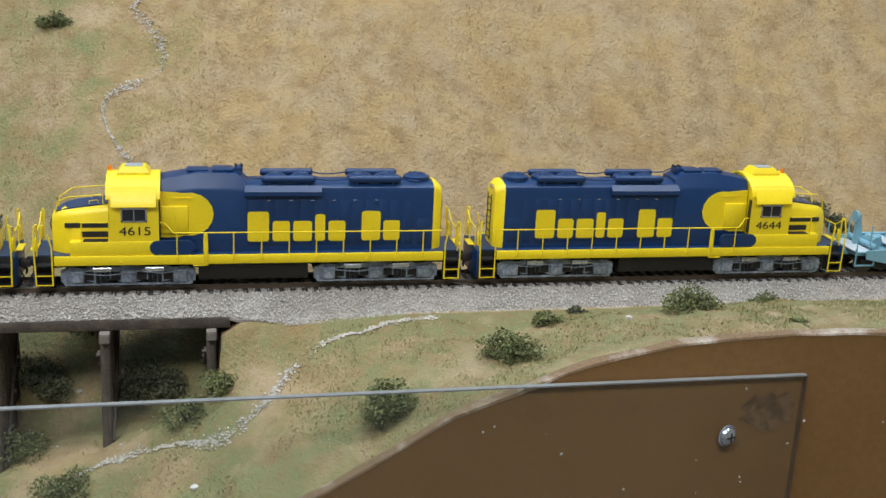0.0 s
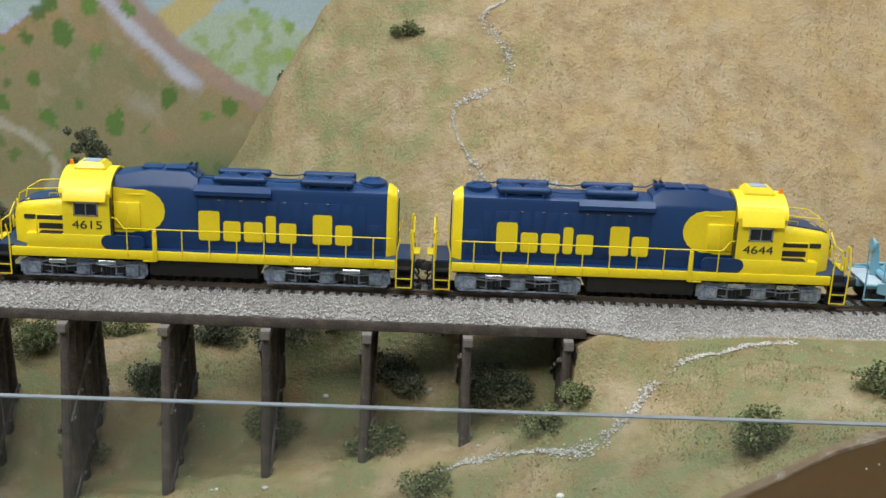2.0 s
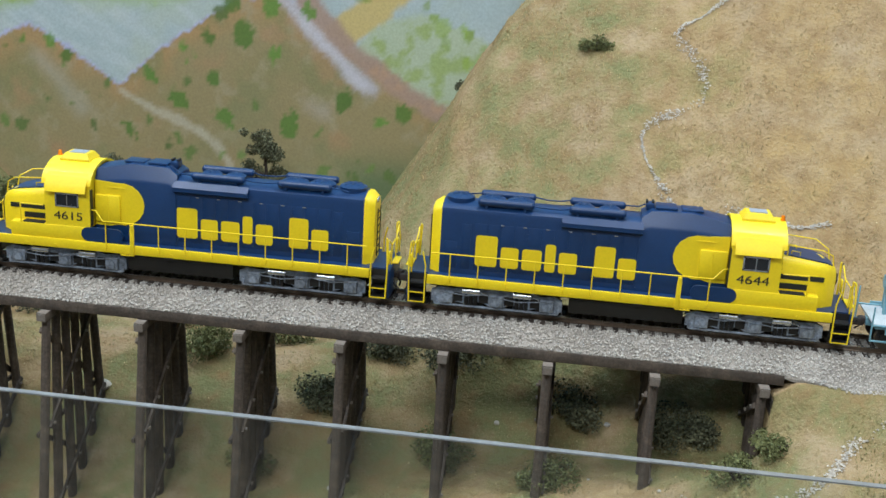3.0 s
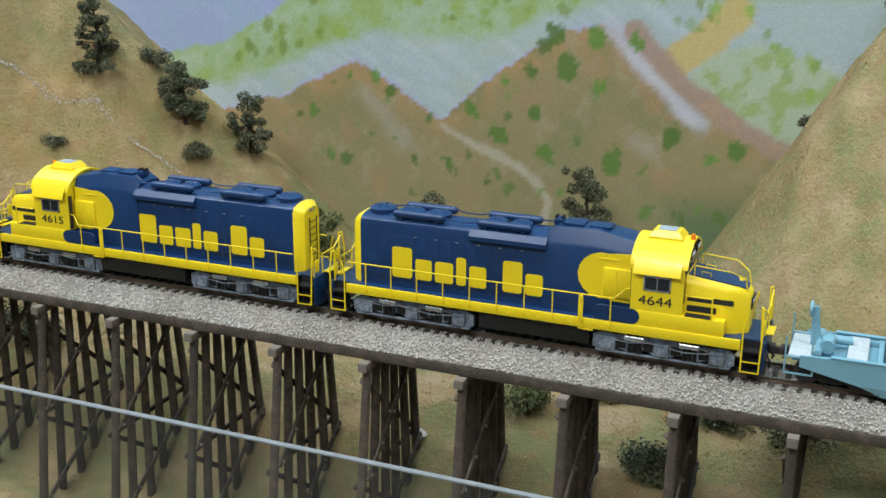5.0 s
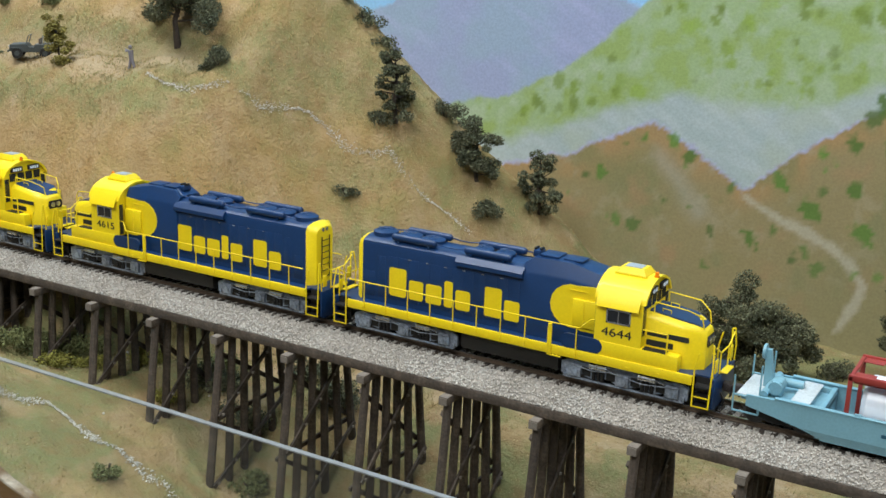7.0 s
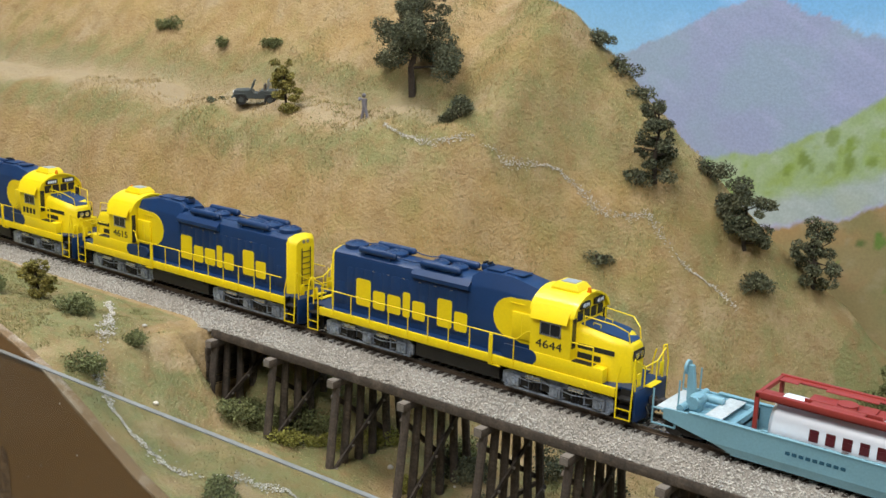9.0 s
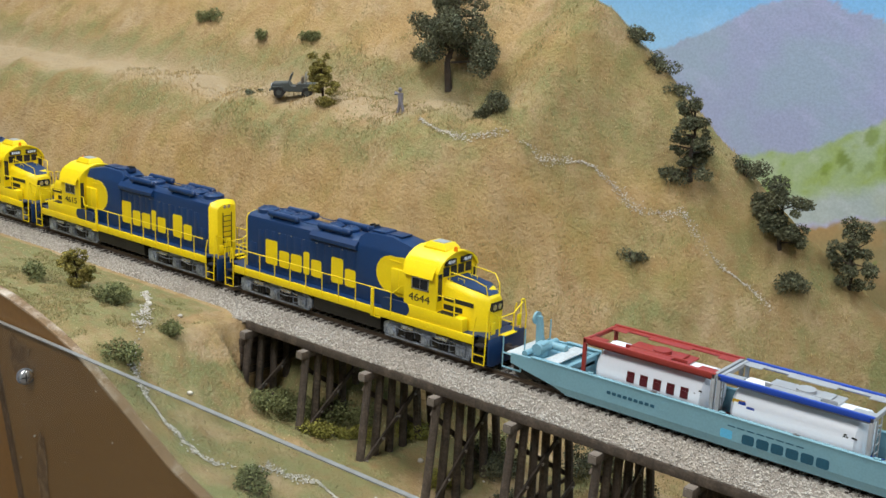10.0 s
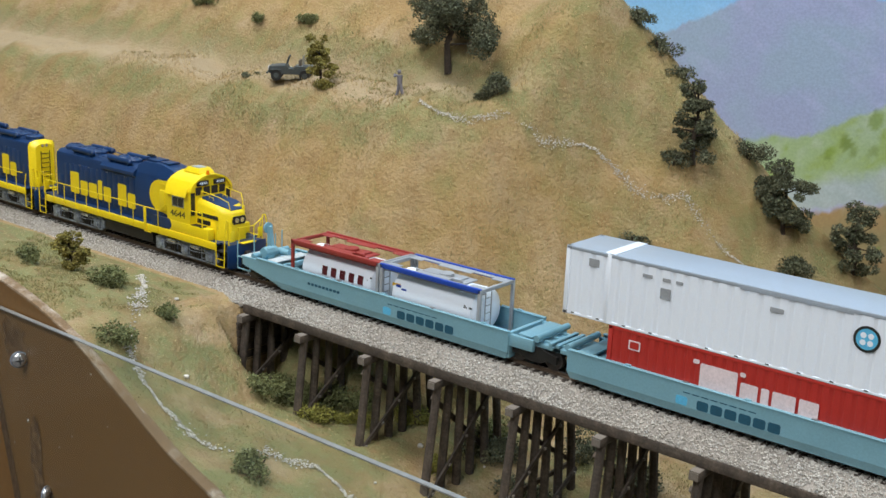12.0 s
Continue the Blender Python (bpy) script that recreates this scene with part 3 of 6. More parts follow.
def build_bent(k):
    x = -BAY * k
    rng = random.Random(100 + k)
    bent = empty("trestle_bent", "dark timber trestle bent with braced round posts", "trestle bent", "trestle bents")
    bent.matrix_world = pose(x, 0, 0)
    bm = bmesh.new()
    box(bm, (-.0025, -.0042, -.0018), (.0025, .0560, .0024), .0004)
    cap = part("cap_beam", bm, TIMBER, bent)
    bm = bmesh.new()
    box(bm, (-.0022, -.0045, -.0015), (.0022, -.0041, .0021))
    box(bm, (-.0023, -.0040, .0023), (.0023, .0010, .0026))
    part("end_grain", bm, CAPEND, cap, "greyed end of the beam")
    tops = (.0012, .0112, .0212, .0312, .0412, .0512)
    lean = (-.13, -.07, -.02, .02, .07, .13)
    feet = []
    for top, slope in zip(tops, lean):
        low = -.03
        for _ in range(6):
            low = rough_height(x, top + slope * (-.0034 - low)) - .003
            low = min(low, -.012)
        foot = (rng.uniform(-.0006, .0006), top + slope * (-.0034 - low), low)
        feet.append((top, slope, low))
        bm = bmesh.new()
        rod(bm, foot, (0, top, -.0016), .0025, 9, .0022)
        part("post", bm, TIMBER, bent)
    deep = min(f[2] for f in feet[1:5])

    def at(n, z):
        return tops[n] + lean[n] * (-.0034 - z)
    storeys = max(1, round((-.006 - deep) / .052))
    tall = (-.008 - deep) / storeys
    for s in range(storeys):
        z1, z0 = -.008 - s * tall, -.008 - (s + 1) * tall + .004
        if z1 - z0 < .014:
            continue
        for side, (a, b) in ((-.0030, (0, 5)), (.0030, (5, 0))):
            bm = bmesh.new()
            p, q = Vector((side, at(a, z1), z1)), Vector((side, at(b, z0), z0))
            way = (q - p).normalized()
            up = Vector((1, 0, 0)).cross(way) * .0013
            ring = [p - up, p + up, q + up, q - up]
            lo = [bm.verts.new(v - Vector((.0006, 0, 0))) for v in ring]
            hi = [bm.verts.new(v + Vector((.0006, 0, 0))) for v in ring]
            bm.faces.new(lo), bm.faces.new(hi[::-1])
            for i in range(4):
                bm.faces.new((lo[i], lo[(i + 1) % 4], hi[(i + 1) % 4], hi[i]))
            brace = part("sway_brace", bm, TIMBER, bent)
            bm = bmesh.new()
            for n in range(5):
                f = .04 + .92 * n / 4
                spot = p + (q - p) * f + Vector((.0011 if side > 0 else -.0011, 0, 0))
                box(bm, spot - Vector((.0005, .0006, .0006)), spot + Vector((.0005, .0006, .0006)))
            part("bolt", bm, CAPEND, brace, "pale nut and bolt heads")
        if s:
            bm = bmesh.new()
            box(bm, (-.0036, at(0, z1) - .002, z1 - .0012), (-.0022, at(5, z1) + .002, z1 + .0012))
            part("girt", bm, TIMBER, bent)


for bent_number in range(18):
    build_bent(bent_number)


def build_trestle_deck():
    deck = empty("trestle_deck", "dark timber ballast deck carried on the trestle", "bridge deck")
    low, high = -BAY * 17 - .004, .009
    for y in (.0015, .0470):
        bm = bmesh.new()
        box(bm, (low, y, .0026), (high, y + .0045, .0077), .0005)
        part("curb_beam", bm, TIMBER, deck)
    for y in (.010, .020, .030, .040):
        bm = bmesh.new()
        box(bm, (low, y, .0026), (high, y + .004, .0056))
        part("stringer", bm, TIMBER, deck)
    bm = bmesh.new()
    box(bm, (low, .0062, .0058), (high, .0468, .0074))
    part("deck_floor", bm, TIMBER, deck)
    for x, sign in ((-BAY * 17 - .004, -1), (.004, 1)):
        wall = empty("abutment", "dark plank bulkhead closing the end of the trestle", "abutment")
        for n in range(12):
            bm = bmesh.new()
            box(bm, (x, -.002, -.0035 - .0048 * (n + 1) + .0003), (x + sign * .0022, .056, -.0035 - .0048 * n), .0003)
            part("plank", bm, TIMBER, wall)


build_trestle_deck()


def build_rails():
    track = empty("railway_track", "single track of weathered steel rail on brown ties", "railway track")
    shape = [(-.0011, 0), (-.0011, .0003), (-.0003, .0006), (-.0003, .0014), (-.00045, .0016), (-.00045, .0021), (.00045, .0021), (.00045, .0016), (.0003, .0014), (.0003, .0006), (.0011, .0003), (.0011, 0)]
    for y in (TRACK_Y - .0087, TRACK_Y + .0087):
        bm = bmesh.new()
        prism(bm, [(y + a, RAIL_TOP - .0021 + b) for a, b in shape], "x", FIRST, LAST)
        rail = part("rail", bm, STEEL, track)
        bm = bmesh.new()
        prism(bm, [(y - .0004, RAIL_TOP), (y + .0004, RAIL_TOP), (y + .0004, RAIL_TOP + .00006), (y - .0004, RAIL_TOP + .00006)], "x", FIRST, LAST)
        part("running_surface", bm, BRIGHT, rail, "polished running surface of the rail")
    return track


TRACK = build_rails()


def build_ballast():
    # bed under the stones
    profile = ((-.0060, .0060), (-.0025, .0074), (.0018, .0086), (.0105, .0174), (.0415, .0174), (.0500, .0088), (.0580, .0072), (.0640, .0060))
    xs = np.arange(FIRST, LAST, .008)
    verts, faces = [], []
    for x in xs:
        bridge = -BAY * 17 - .004 < x < .008
        for y, z in profile:
            w = min(1, max(0, (x - .008) / .03, (-BAY * 17 - .004 - x) / .03))
            y = max(y, .0022 - .0082 * w)
            if bridge:
                y, z = min(y, .0506), max(z, .0084)
            verts.append((float(x), y, z - .0006))
    n = len(profile)
    faces = [(i * n + j, (i + 1) * n + j, (i + 1) * n + j + 1, i * n + j + 1) for i in range(len(xs) - 1) for j in range(n - 1)]
    me = bpy.data.meshes.new("roadbed")
    me.from_pydata(verts, [], faces)
    me.materials.append(BED)
    tagged(new("roadbed", me), "grey ballasted roadbed under the track", "roadbed", kind="structure")
    # stones
    rng = np.random.default_rng(3)
    count = 74000
    x = np.where(rng.random(count) < .86, rng.uniform(-1.15, .48, count), rng.uniform(FIRST, LAST, count))
    y = np.where(rng.random(count) < .58, rng.uniform(-.0055, .0125, count), rng.uniform(.0125, .0560, count))
    bridge = (x > -BAY * 17 - .004) & (x < .008)
    keep = ~bridge | ((y > .0017) & (y < .0506))
    spread = np.clip(np.maximum(x - .008, -BAY * 17 - .004 - x) / .03, 0, 1)
    keep &= y > .0018 - .0082 * spread
    x, y = x[keep], y[keep]
    z = np.interp(y, [p[0] for p in profile], [p[1] for p in profile])
    z = np.where((x > -BAY * 17 - .004) & (x < .008), np.maximum(z, .0082), z) - .0004
    r = rng.uniform(.00042, .00088, len(x))
    shape = np.array([(1, 0, 0), (-1, 0, 0), (0, 1, 0), (0, -1, 0), (0, 0, .8), (0, 0, -.8)], float)
    tri = np.array([(0, 2, 4), (2, 1, 4), (1, 3, 4), (3, 0, 4), (2, 0, 5), (1, 2, 5), (3, 1, 5), (0, 3, 5)])
    spin = rng.normal(size=(len(x), 3, 3))
    spin = np.linalg.qr(spin)[0]
    body = shape[None] * rng.uniform(.7, 1.3, (len(x), 6, 1)) * r[:, None, None]
    body = np.einsum("nij,nkj->nki", spin, body) + np.stack([x, y, z], -1)[:, None]
    cells = (np.arange(len(x))[:, None, None] * 6 + tri[None]).reshape(-1, 3)
    stuff("ballast_stones", body.reshape(-1, 3).tolist(), cells.tolist(), STONE, "loose grey crushed-stone ballast along the track", "ballast")


build_ballast()


def gravel_path(points, wide, count, seed, material, size=1.0):
    """Pale chips strewn along a winding line on the land."""
    rng = np.random.default_rng(seed)
    p = np.array(points)
    run = np.concatenate([[0], np.cumsum(np.hypot(*np.diff(p, axis=0).T))])
    s = rng.uniform(0, run[-1], count)
    thick = .7 + .6 * np.sin(s * 90 + seed) * np.sin(s * 37)
    x = np.interp(s, run, p[:, 0]) + rng.normal(0, wide, count) * thick
    y = np.interp(s, run, p[:, 1]) + rng.normal(0, wide, count) * thick
    r = rng.uniform(.0004, .0010, count) * size
    verts, faces = [], []
    for k in range(count):
        if math.sin(s[k] * 140 + seed * 2) + math.sin(s[k] * 61) + rng.normal() * .6 < -.95:
            continue
        z = rough_height(float(x[k]), float(y[k]))
        b = len(verts)
        for dx, dy, dz in ((1, 0, 0), (-.6, .8, 0), (-.5, -.8, 0), (0, .1, .9)):
            a = k * 1.7
            verts.append((x[k] + r[k] * (dx * math.cos(a) - dy * math.sin(a)), y[k] + r[k] * (dx * math.sin(a) + dy * math.cos(a)), z + r[k] * dz * .9 + .0006))
        faces += [(b, b + 1, b + 3), (b + 1, b + 2, b + 3), (b + 2, b, b + 3)]
    stuff("gravel_path", verts, faces, material, "narrow winding trail of pale gravel chips", "path")


gravel_path([(.107, -.007), (.087, -.014), (.070, -.017), (.054, -.020), (.043, -.025), (.034, -.032), (.026, -.043), (.013, -.052), (.001, -.055), (-.015, -.040), (-.033, -.030), (-.051, -.026), (-.075, -.030)], .0021, 1800, 1, DULL)
gravel_path([(-.008, .220), (-.014, .205), (-.037, .200), (-.043, .195), (-.032, .184), (-.024, .171), (-.026, .162), (-.040, .159), (-.056, .154), (-.059, .149), (-.055, .138), (-.046, .126), (-.040, .116), (-.034, .110), (-.018, .107), (.006, .102), (.040, .098)], .0014, 1900, 2, DULL, .95)
gravel_path([(-.907, -.022), (-.884, -.036), (-.868, -.051), (-.854, -.064), (-.841, -.077), (-.831, -.086), (-.812, -.087), (-.798, -.088), (-.780, -.083), (-.765, -.074), (-.752, -.056), (-.739, -.049), (-.727, -.044), (-.697, -.043), (-.670, -.041), (-.644, -.038), (-.60, -.048), (-.57, -.06)], .0019, 3000, 3, CHALK)
gravel_path([(-.815, .127), (-.800, .126), (-.787, .129), (-.770, .141), (-.760, .148), (-.754, .147), (-.739, .159), (-.725, .174), (-.714, .184), (-.707, .188), (-.700, .189), (-.690, .190), (-.682, .193), (-.663, .204), (-.656, .205), (-.650, .205), (-.639, .207), (-.630, .213), (-.606, .224)], .0010, 1700, 4, DULL, .80)


def strew_grass(name, count, area, tall, material, label, seed, rule):
    """Short blades standing on the land."""
    rng = np.random.default_rng(seed)
    verts, faces = [], []
    made = 0
    while made < count:
        x, y = rng.uniform(area[0], area[1]), rng.uniform(area[2], area[3])
        if noise.noise(Vector((x * 26, y * 26, seed))) + noise.noise(Vector((x * 90, y * 90, seed))) * .6 < rule(x, y):
            made += .12
            continue
        z = rough_height(x, y)
        h, a = tall * rng.uniform(.5, 1.3), rng.uniform(0, math.tau)
        w = .00028
        lx, ly = rng.normal(0, .0006), rng.normal(0, .0006) - .0003
        b = len(verts)
        verts += [(x - w * math.cos(a), y - w * math.sin(a), z - .0003), (x + w * math.cos(a), y + w * math.sin(a), z - .0003), (x + lx, y + ly, z + h)]
        faces.append((b, b + 1, b + 2))
        made += 1
    stuff(name, verts, faces, material, label, "grass")


strew_grass("dry_grass", 26000, (-1.15, -.55, .058, .26), .0022, GRASS, "short dry golden grass on the hillside", 1, lambda x, y: -.15)
strew_grass("dry_grass", 22000, (-.22, .45, .060, .26), .0018, GRASS, "short dry golden grass on the hillside", 2, lambda x, y: -.15)
strew_grass("turf", 16000, (-1.0, -.60, .10, .24), .0015, TURF, "short olive turf on the upper slope", 3, lambda x, y: .05)
strew_grass("turf", 15000, (-.02, .42, -.104, -.012), .0014, TURF, "short olive turf beside the track", 4, lambda x, y: -.05)
strew_grass("turf", 12000, (-1.02, -.85, -.104, -.012), .0014, TURF, "short olive turf beside the track", 5, lambda x, y: -.10)
strew_grass("valley_turf", 18000, (-.84, .0, -.104, .10), .0016, TURF, "short olive turf on the valley floor", 6, lambda x, y: -.05)

# ---- the train; lengths in millimetres, x along the track, z over the rail ----
def tpart(name, bm, material, parent, label="", angle=35):
    bmesh.ops.scale(bm, vec=(.001, .001, .001), verts=bm.verts)
    return part(name, bm, material, parent, label, angle)


def lettering(body, size, x, y, z, side, material, parent, name="number", depth=.15, wide=1.0):
    """Raised characters on a flank: side -1 faces the front of the layout, 1 its back, 0 the train's +x end."""
    curve = bpy.data.curves.new(name, "FONT")
    curve.body, curve.size, curve.extrude, curve.align_x, curve.align_y = body, size, depth, "CENTER", "CENTER"
    holder = bpy.data.objects.new(name, curve)
    scene.collection.objects.link(holder)
    me = bpy.data.meshes.new_from_object(holder.evaluated_get(bpy.context.evaluated_depsgraph_get()))
    bpy.data.objects.remove(holder)
    me.materials.clear()
    me.materials.append(material)
    turn = {-1: 0, 1: 180, 0: 90}[side]
    me.transform(Matrix.Scale(.001, 4) @ pose(x, y, z, 90, 0, turn) @ Matrix.Diagonal((wide, 1, 1, 1)))
    ob = new(name, me)
    ob.parent = parent
    return ob


def mirrored(profile):
    return profile + [(-a, b) for a, b in profile[::-1] if a]


def slab(bm, x0, x1, z0, z1, y, depth, round_by=1.0):
    """A rounded bar on a flank, standing out by depth towards the sign of y."""
    r = min(round_by, (x1 - x0) / 2.01, (z1 - z0) / 2.01)
    ring = []
    for cx, cz, a0 in ((x1 - r, z1 - r, 0), (x0 + r, z1 - r, 90), (x0 + r, z0 + r, 180), (x1 - r, z0 + r, 270)):
        ring += [(cx + r * math.cos(radians(a0 + a)), cz + r * math.sin(radians(a0 + a))) for a in (0, 30, 60, 90)]
    prism(bm, ring, "y", y, y + math.copysign(depth, y))


# a flank's large marking as plain blocks: start, end, low, high of each
MARK = ((0, 11.3, 0, 14.6), (12.0, 21.4, 0, 9.8), (22.0, 32.2, 0, 9.8), (32.7, 38.6, 0, 13.2), (39.2, 48.6, 0, 9.8), (55.6, 66.0, 0, 14.6), (66.5, 75.8, 0, 9.8))


def flank_marking(parent, y, side):
    for a, b, lo, hi in MARK:
        x0, x1 = (-71.5 + a, -71.5 + b) if side < 0 else (4.3 - b, 4.3 - a)
        bm = bmesh.new()
        slab(bm, x0 + .3, x1 - .7, 22.2 + lo, 22.6 + hi, y, .12, 1.3)
        tpart("marking_block", bm, YELLOW, parent)


def build_truck(parent, cx):
    truck = empty("truck", "", "")
    truck.parent = parent
    truck.location = (cx * .001, 0, 0)
    for s in (-1, 1):
        bm = bmesh.new()
        outline = [(-31, 4.0), (-31, 9.5), (-27, 11.2), (-20, 10.6), (-16, 12.2), (-5, 11.2), (0, 12.4), (5, 11.2), (16, 12.2), (20, 10.6), (27, 11.2), (31, 9.5), (31, 4.0), (27, 3.2), (22, 5.2), (15, 3.4), (7, 5.4), (3, 3.2), (-3, 3.2), (-7, 5.4), (-15, 3.4), (-22, 5.2), (-27, 3.2)]
        prism(bm, outline, "y", s * 11.8, s * 13.4)
        frame_part = tpart("sideframe", bm, SILVER, truck)
        for x in (-23.8, 0, 23.8):
            bm = bmesh.new()
            box(bm, (x - 3.2, s * 13.2, 3.6), (x + 3.2, s * 15.0, 9.4), .6)
            rod(bm, (x, s * 14.8, 6.2), (x, s * 15.8, 6.2), 2.1, 12)
            tpart("journal_box", bm, SILVER, frame_part)
        for x in (-12, 12):
            bm = bmesh.new()
            rod(bm, (x - 4.2, s * 14.6, 10.6), (x + 4.2, s * 14.6, 10.6), 1.6, 10)
            rod(bm, (x + 4.2, s * 14.6, 10.6), (x + 8.4, s * 14.6, 9.2), .4, 6)
            tpart("brake_cylinder", bm, BRIGHT, frame_part, "bright brake cylinder", 40)
            for k in (-2.2, 0, 2.2):
                bm = bmesh.new()
                rod(bm, (x + k, s * 13.9, 3.8), (x + k, s * 13.9, 8.4), .7, 8)
                for zz in range(4):
                    rod(bm, (x + k, s * 13.9, 3.8 + zz * 1.2), (x + k, s * 13.9, 4.5 + zz * 1.2), 1.0, 8)
                tpart("coil_spring", bm, BLACK, frame_part)
        # black plates on the solid frame stand in for its shaded openings
        for x in (-18.2, -6.0, 6.0, 18.2):
            bm = bmesh.new()
            box(bm, (x - 2.2, s * 13.3, 4.6), (x + 2.2, s * 13.55, 9.0), .1)
            tpart("opening_shade_plate", bm, BLACK, frame_part)
        bm = bmesh.new()
        pipe(bm, [(-28, s * 15.2, 9.8), (-14, s * 15.4, 8.4), (-6, s * 15.4, 9.6), (10, s * 15.4, 7.6), (27, s * 15.2, 9.2)], .28, 5)
        tpart("brake_pipe", bm, SILVER, frame_part)
        bm = bmesh.new()
        box(bm, (-29, s * 13.3, 2.3), (29, s * 14.3, 3.3), .2)
        for x in (-29, -12, 12, 29):
            box(bm, (x - .7, s * 13.3, 2.6), (x + .7, s * 14.1, 5.4), .1)
        tpart("equalizer_bar", bm, SILVER, frame_part)
    for x in (-23.8, 0, 23.8):
        bm = bmesh.new()
        for s in (-1, 1):
            rod(bm, (x, s * 7.4, 5.9), (x, s * 9.9, 5.9), 5.9, 24)
            rod(bm, (x, s * 7.0, 5.9), (x, s * 7.6, 5.9), 6.5, 24)
        rod(bm, (x, -11.5, 5.9), (x, 11.5, 5.9), 1.2, 8)
        tpart("wheelset", bm, WHEEL, truck)
    bm = bmesh.new()
    box(bm, (-27, -9, 7), (27, 9, 11.5), .8)
    tpart("bolster", bm, BLACK, truck)


def build_coupler(parent, x, sign):
    bm = bmesh.new()
    box(bm, (x - sign * 12, -1.6, 9.0), (x - sign * 2.6, 1.6, 12.0), .4)
    box(bm, (x - sign * 3.4, -3.4, 8.2), (x - sign * .4, .6, 12.6), .8)
    box(bm, (x - sign * 1.6, -3.8, 8.6), (x + sign * 1.4, -2.2, 12.2), .6)
    rod(bm, (x - sign * 5, 1.2, 8.8), (x - sign * 1, 4.2, 4.4), .35, 6)
    tpart("coupler", bm, paint("coupler_brown", (.045, .035, .03), .6, vary=.2), parent, "dark knuckle coupler")


def build_locomotive(number, label, readable=True):
    loco = empty("diesel_locomotive", label, "locomotive", "locomotives")
    for cx in (-59.5, 59.5):
        build_truck(loco, cx)
    bm = bmesh.new()
    box(bm, (-92, -11, 10.5), (94, 11, 14.5), .5)
    tpart("underframe", bm, BLACK, loco)
    bm = bmesh.new()
    prism(bm, mirrored([(-13.4, 4.2), (-14.6, 6.0), (-14.6, 12.6), (-12, 13.2)]), "x", -25.5, 27)
    tank = tpart("fuel_tank", bm, BLACK, loco, "black fuel tank slung between the trucks")
    for s in (-1, 1):
        bm = bmesh.new()
        rod(bm, (-22, s * 14.2, 12.0), (22, s * 14.2, 12.0), 1.3, 10)
        tpart("air_reservoir", bm, BLACK, tank)
    bm = bmesh.new()
    box(bm, (-92.6, -17.2, 16.4), (92.8, 17.2, 17.3))
    box(bm, (-101.5, -12.6, 16.0), (-92.6, 12.6, 17.2))
    box(bm, (92.8, -12.6, 16.0), (102, 12.6, 17.2))
    tpart("walkway", bm, BLUE, loco)
    for s in (-1, 1):
        bm = bmesh.new()
        box(bm, (-92.6, s * 16.2, 13.2), (92.8, s * 17.5, 17.7), .25)
        sill = tpart("side_sill", bm, YELLOW, loco)
        bm = bmesh.new()
        for k in range(12):
            x = -84 + k * 14.6
            box(bm, (x, s * 17.5, 14.2), (x + 1.2, s * 17.75, 15.2))
        tpart("jacking_lug", bm, YELLOW, sill)
        bm = bmesh.new()
        box(bm, (3, s * 16.6, 12.4), (8, s * 17.6, 13.4), .2)
        box(bm, (24, s * 16.9, 11.8), (30, s * 17.7, 12.6), .2)
        tpart("drip_lip", bm, BLACK, sill)

    # long hood: a lower rear, a tall front, a yellow rear end
    rear = mirrored([(-10.5, 17.3), (-10.5, 46.6), (-9.9, 48.8), (-8.0, 50.2), (-3.5, 51.2)])
    bm = bmesh.new()
    loft(bm, [[(x, y, z) for y, z in rear] for x in (-88.0, 6.0)])
    hood = tpart("long_hood", bm, BLUE, loco, "navy blue long hood")
    bm = bmesh.new()

    def front(top, shoulder, half):
        return mirrored([(-10.9, 17.3), (-10.9, shoulder), (-10.2, shoulder + 1.6), (-half, top), (-2.5, top + .5)])
    loft(bm, [[(x, y, z) for y, z in front(t, sh, h)] for x, t, sh, h in ((4.0, 52.0, 46.0, 8.0), (8.5, 55.2, 47.4, 7.0), (27.0, 55.6, 47.6, 6.8), (44.5, 52.4, 45.8, 7.8))])
    tpart("equipment_hood", bm, BLUE, hood)
    end = mirrored([(-9.9, 17.3), (-9.9, 47.0), (-8.6, 49.6), (-3.5, 51.0)])
    cap = mirrored([(-7.2, 17.3), (-7.2, 45.0), (-6.2, 47.2), (-2.8, 48.6)])
    bm = bmesh.new()
    loft(bm, [[(-87.9, a * 1.062, b + .1) for a, b in end], [(-89.4, a * 1.03, b - .1) for a, b in end], [(-92.6, y, z) for y, z in cap]])
    rear_end = tpart("hood_end", bm, YELLOW, loco, "yellow chamfered hood end")
    bm = bmesh.new()
    for y in (-3.4, 3.4):
        rod(bm, (-93.4, y, 20), (-93.4, y, 43.5), .28, 6)
    for k in range(7):
        rod(bm, (-93.4, -3.4, 21 + 3.4 * k), (-93.4, 3.4, 21 + 3.4 * k), .25, 6)
    tpart("ladder", bm, BLACK, rear_end)
    for y in (-1.6, 1.6):
        bm = bmesh.new()
        rod(bm, (-92.2, y, 47.2), (-93.0, y, 47.2), 1.1, 12)
        tpart("headlight", bm, BRIGHT, rear_end)
    for s in (-1, 1):
        bm = bmesh.new()
        prism(bm, [(s * 10.4, 44.2), (s * 12.8, 45.4), (s * 12.8, 47.4), (s * 10.0, 50.0)], "x", -32, 5)
        tpart("air_duct", bm, BLUE, hood)
        for x0, x1, z0, z1 in [(-86, -80, 20, 33), (-78, -73.6, 20, 42)] + [(-72 + k * 6.3, -66.4 + k * 6.3, 20, 42.8) for k in range(12)]:
            bm = bmesh.new()
            box(bm, (x0, s * 10.4, z0), (x1, s * 10.62, z1), .1)
            tpart("hood_door", bm, BLUE, hood)
        bm = bmesh.new()
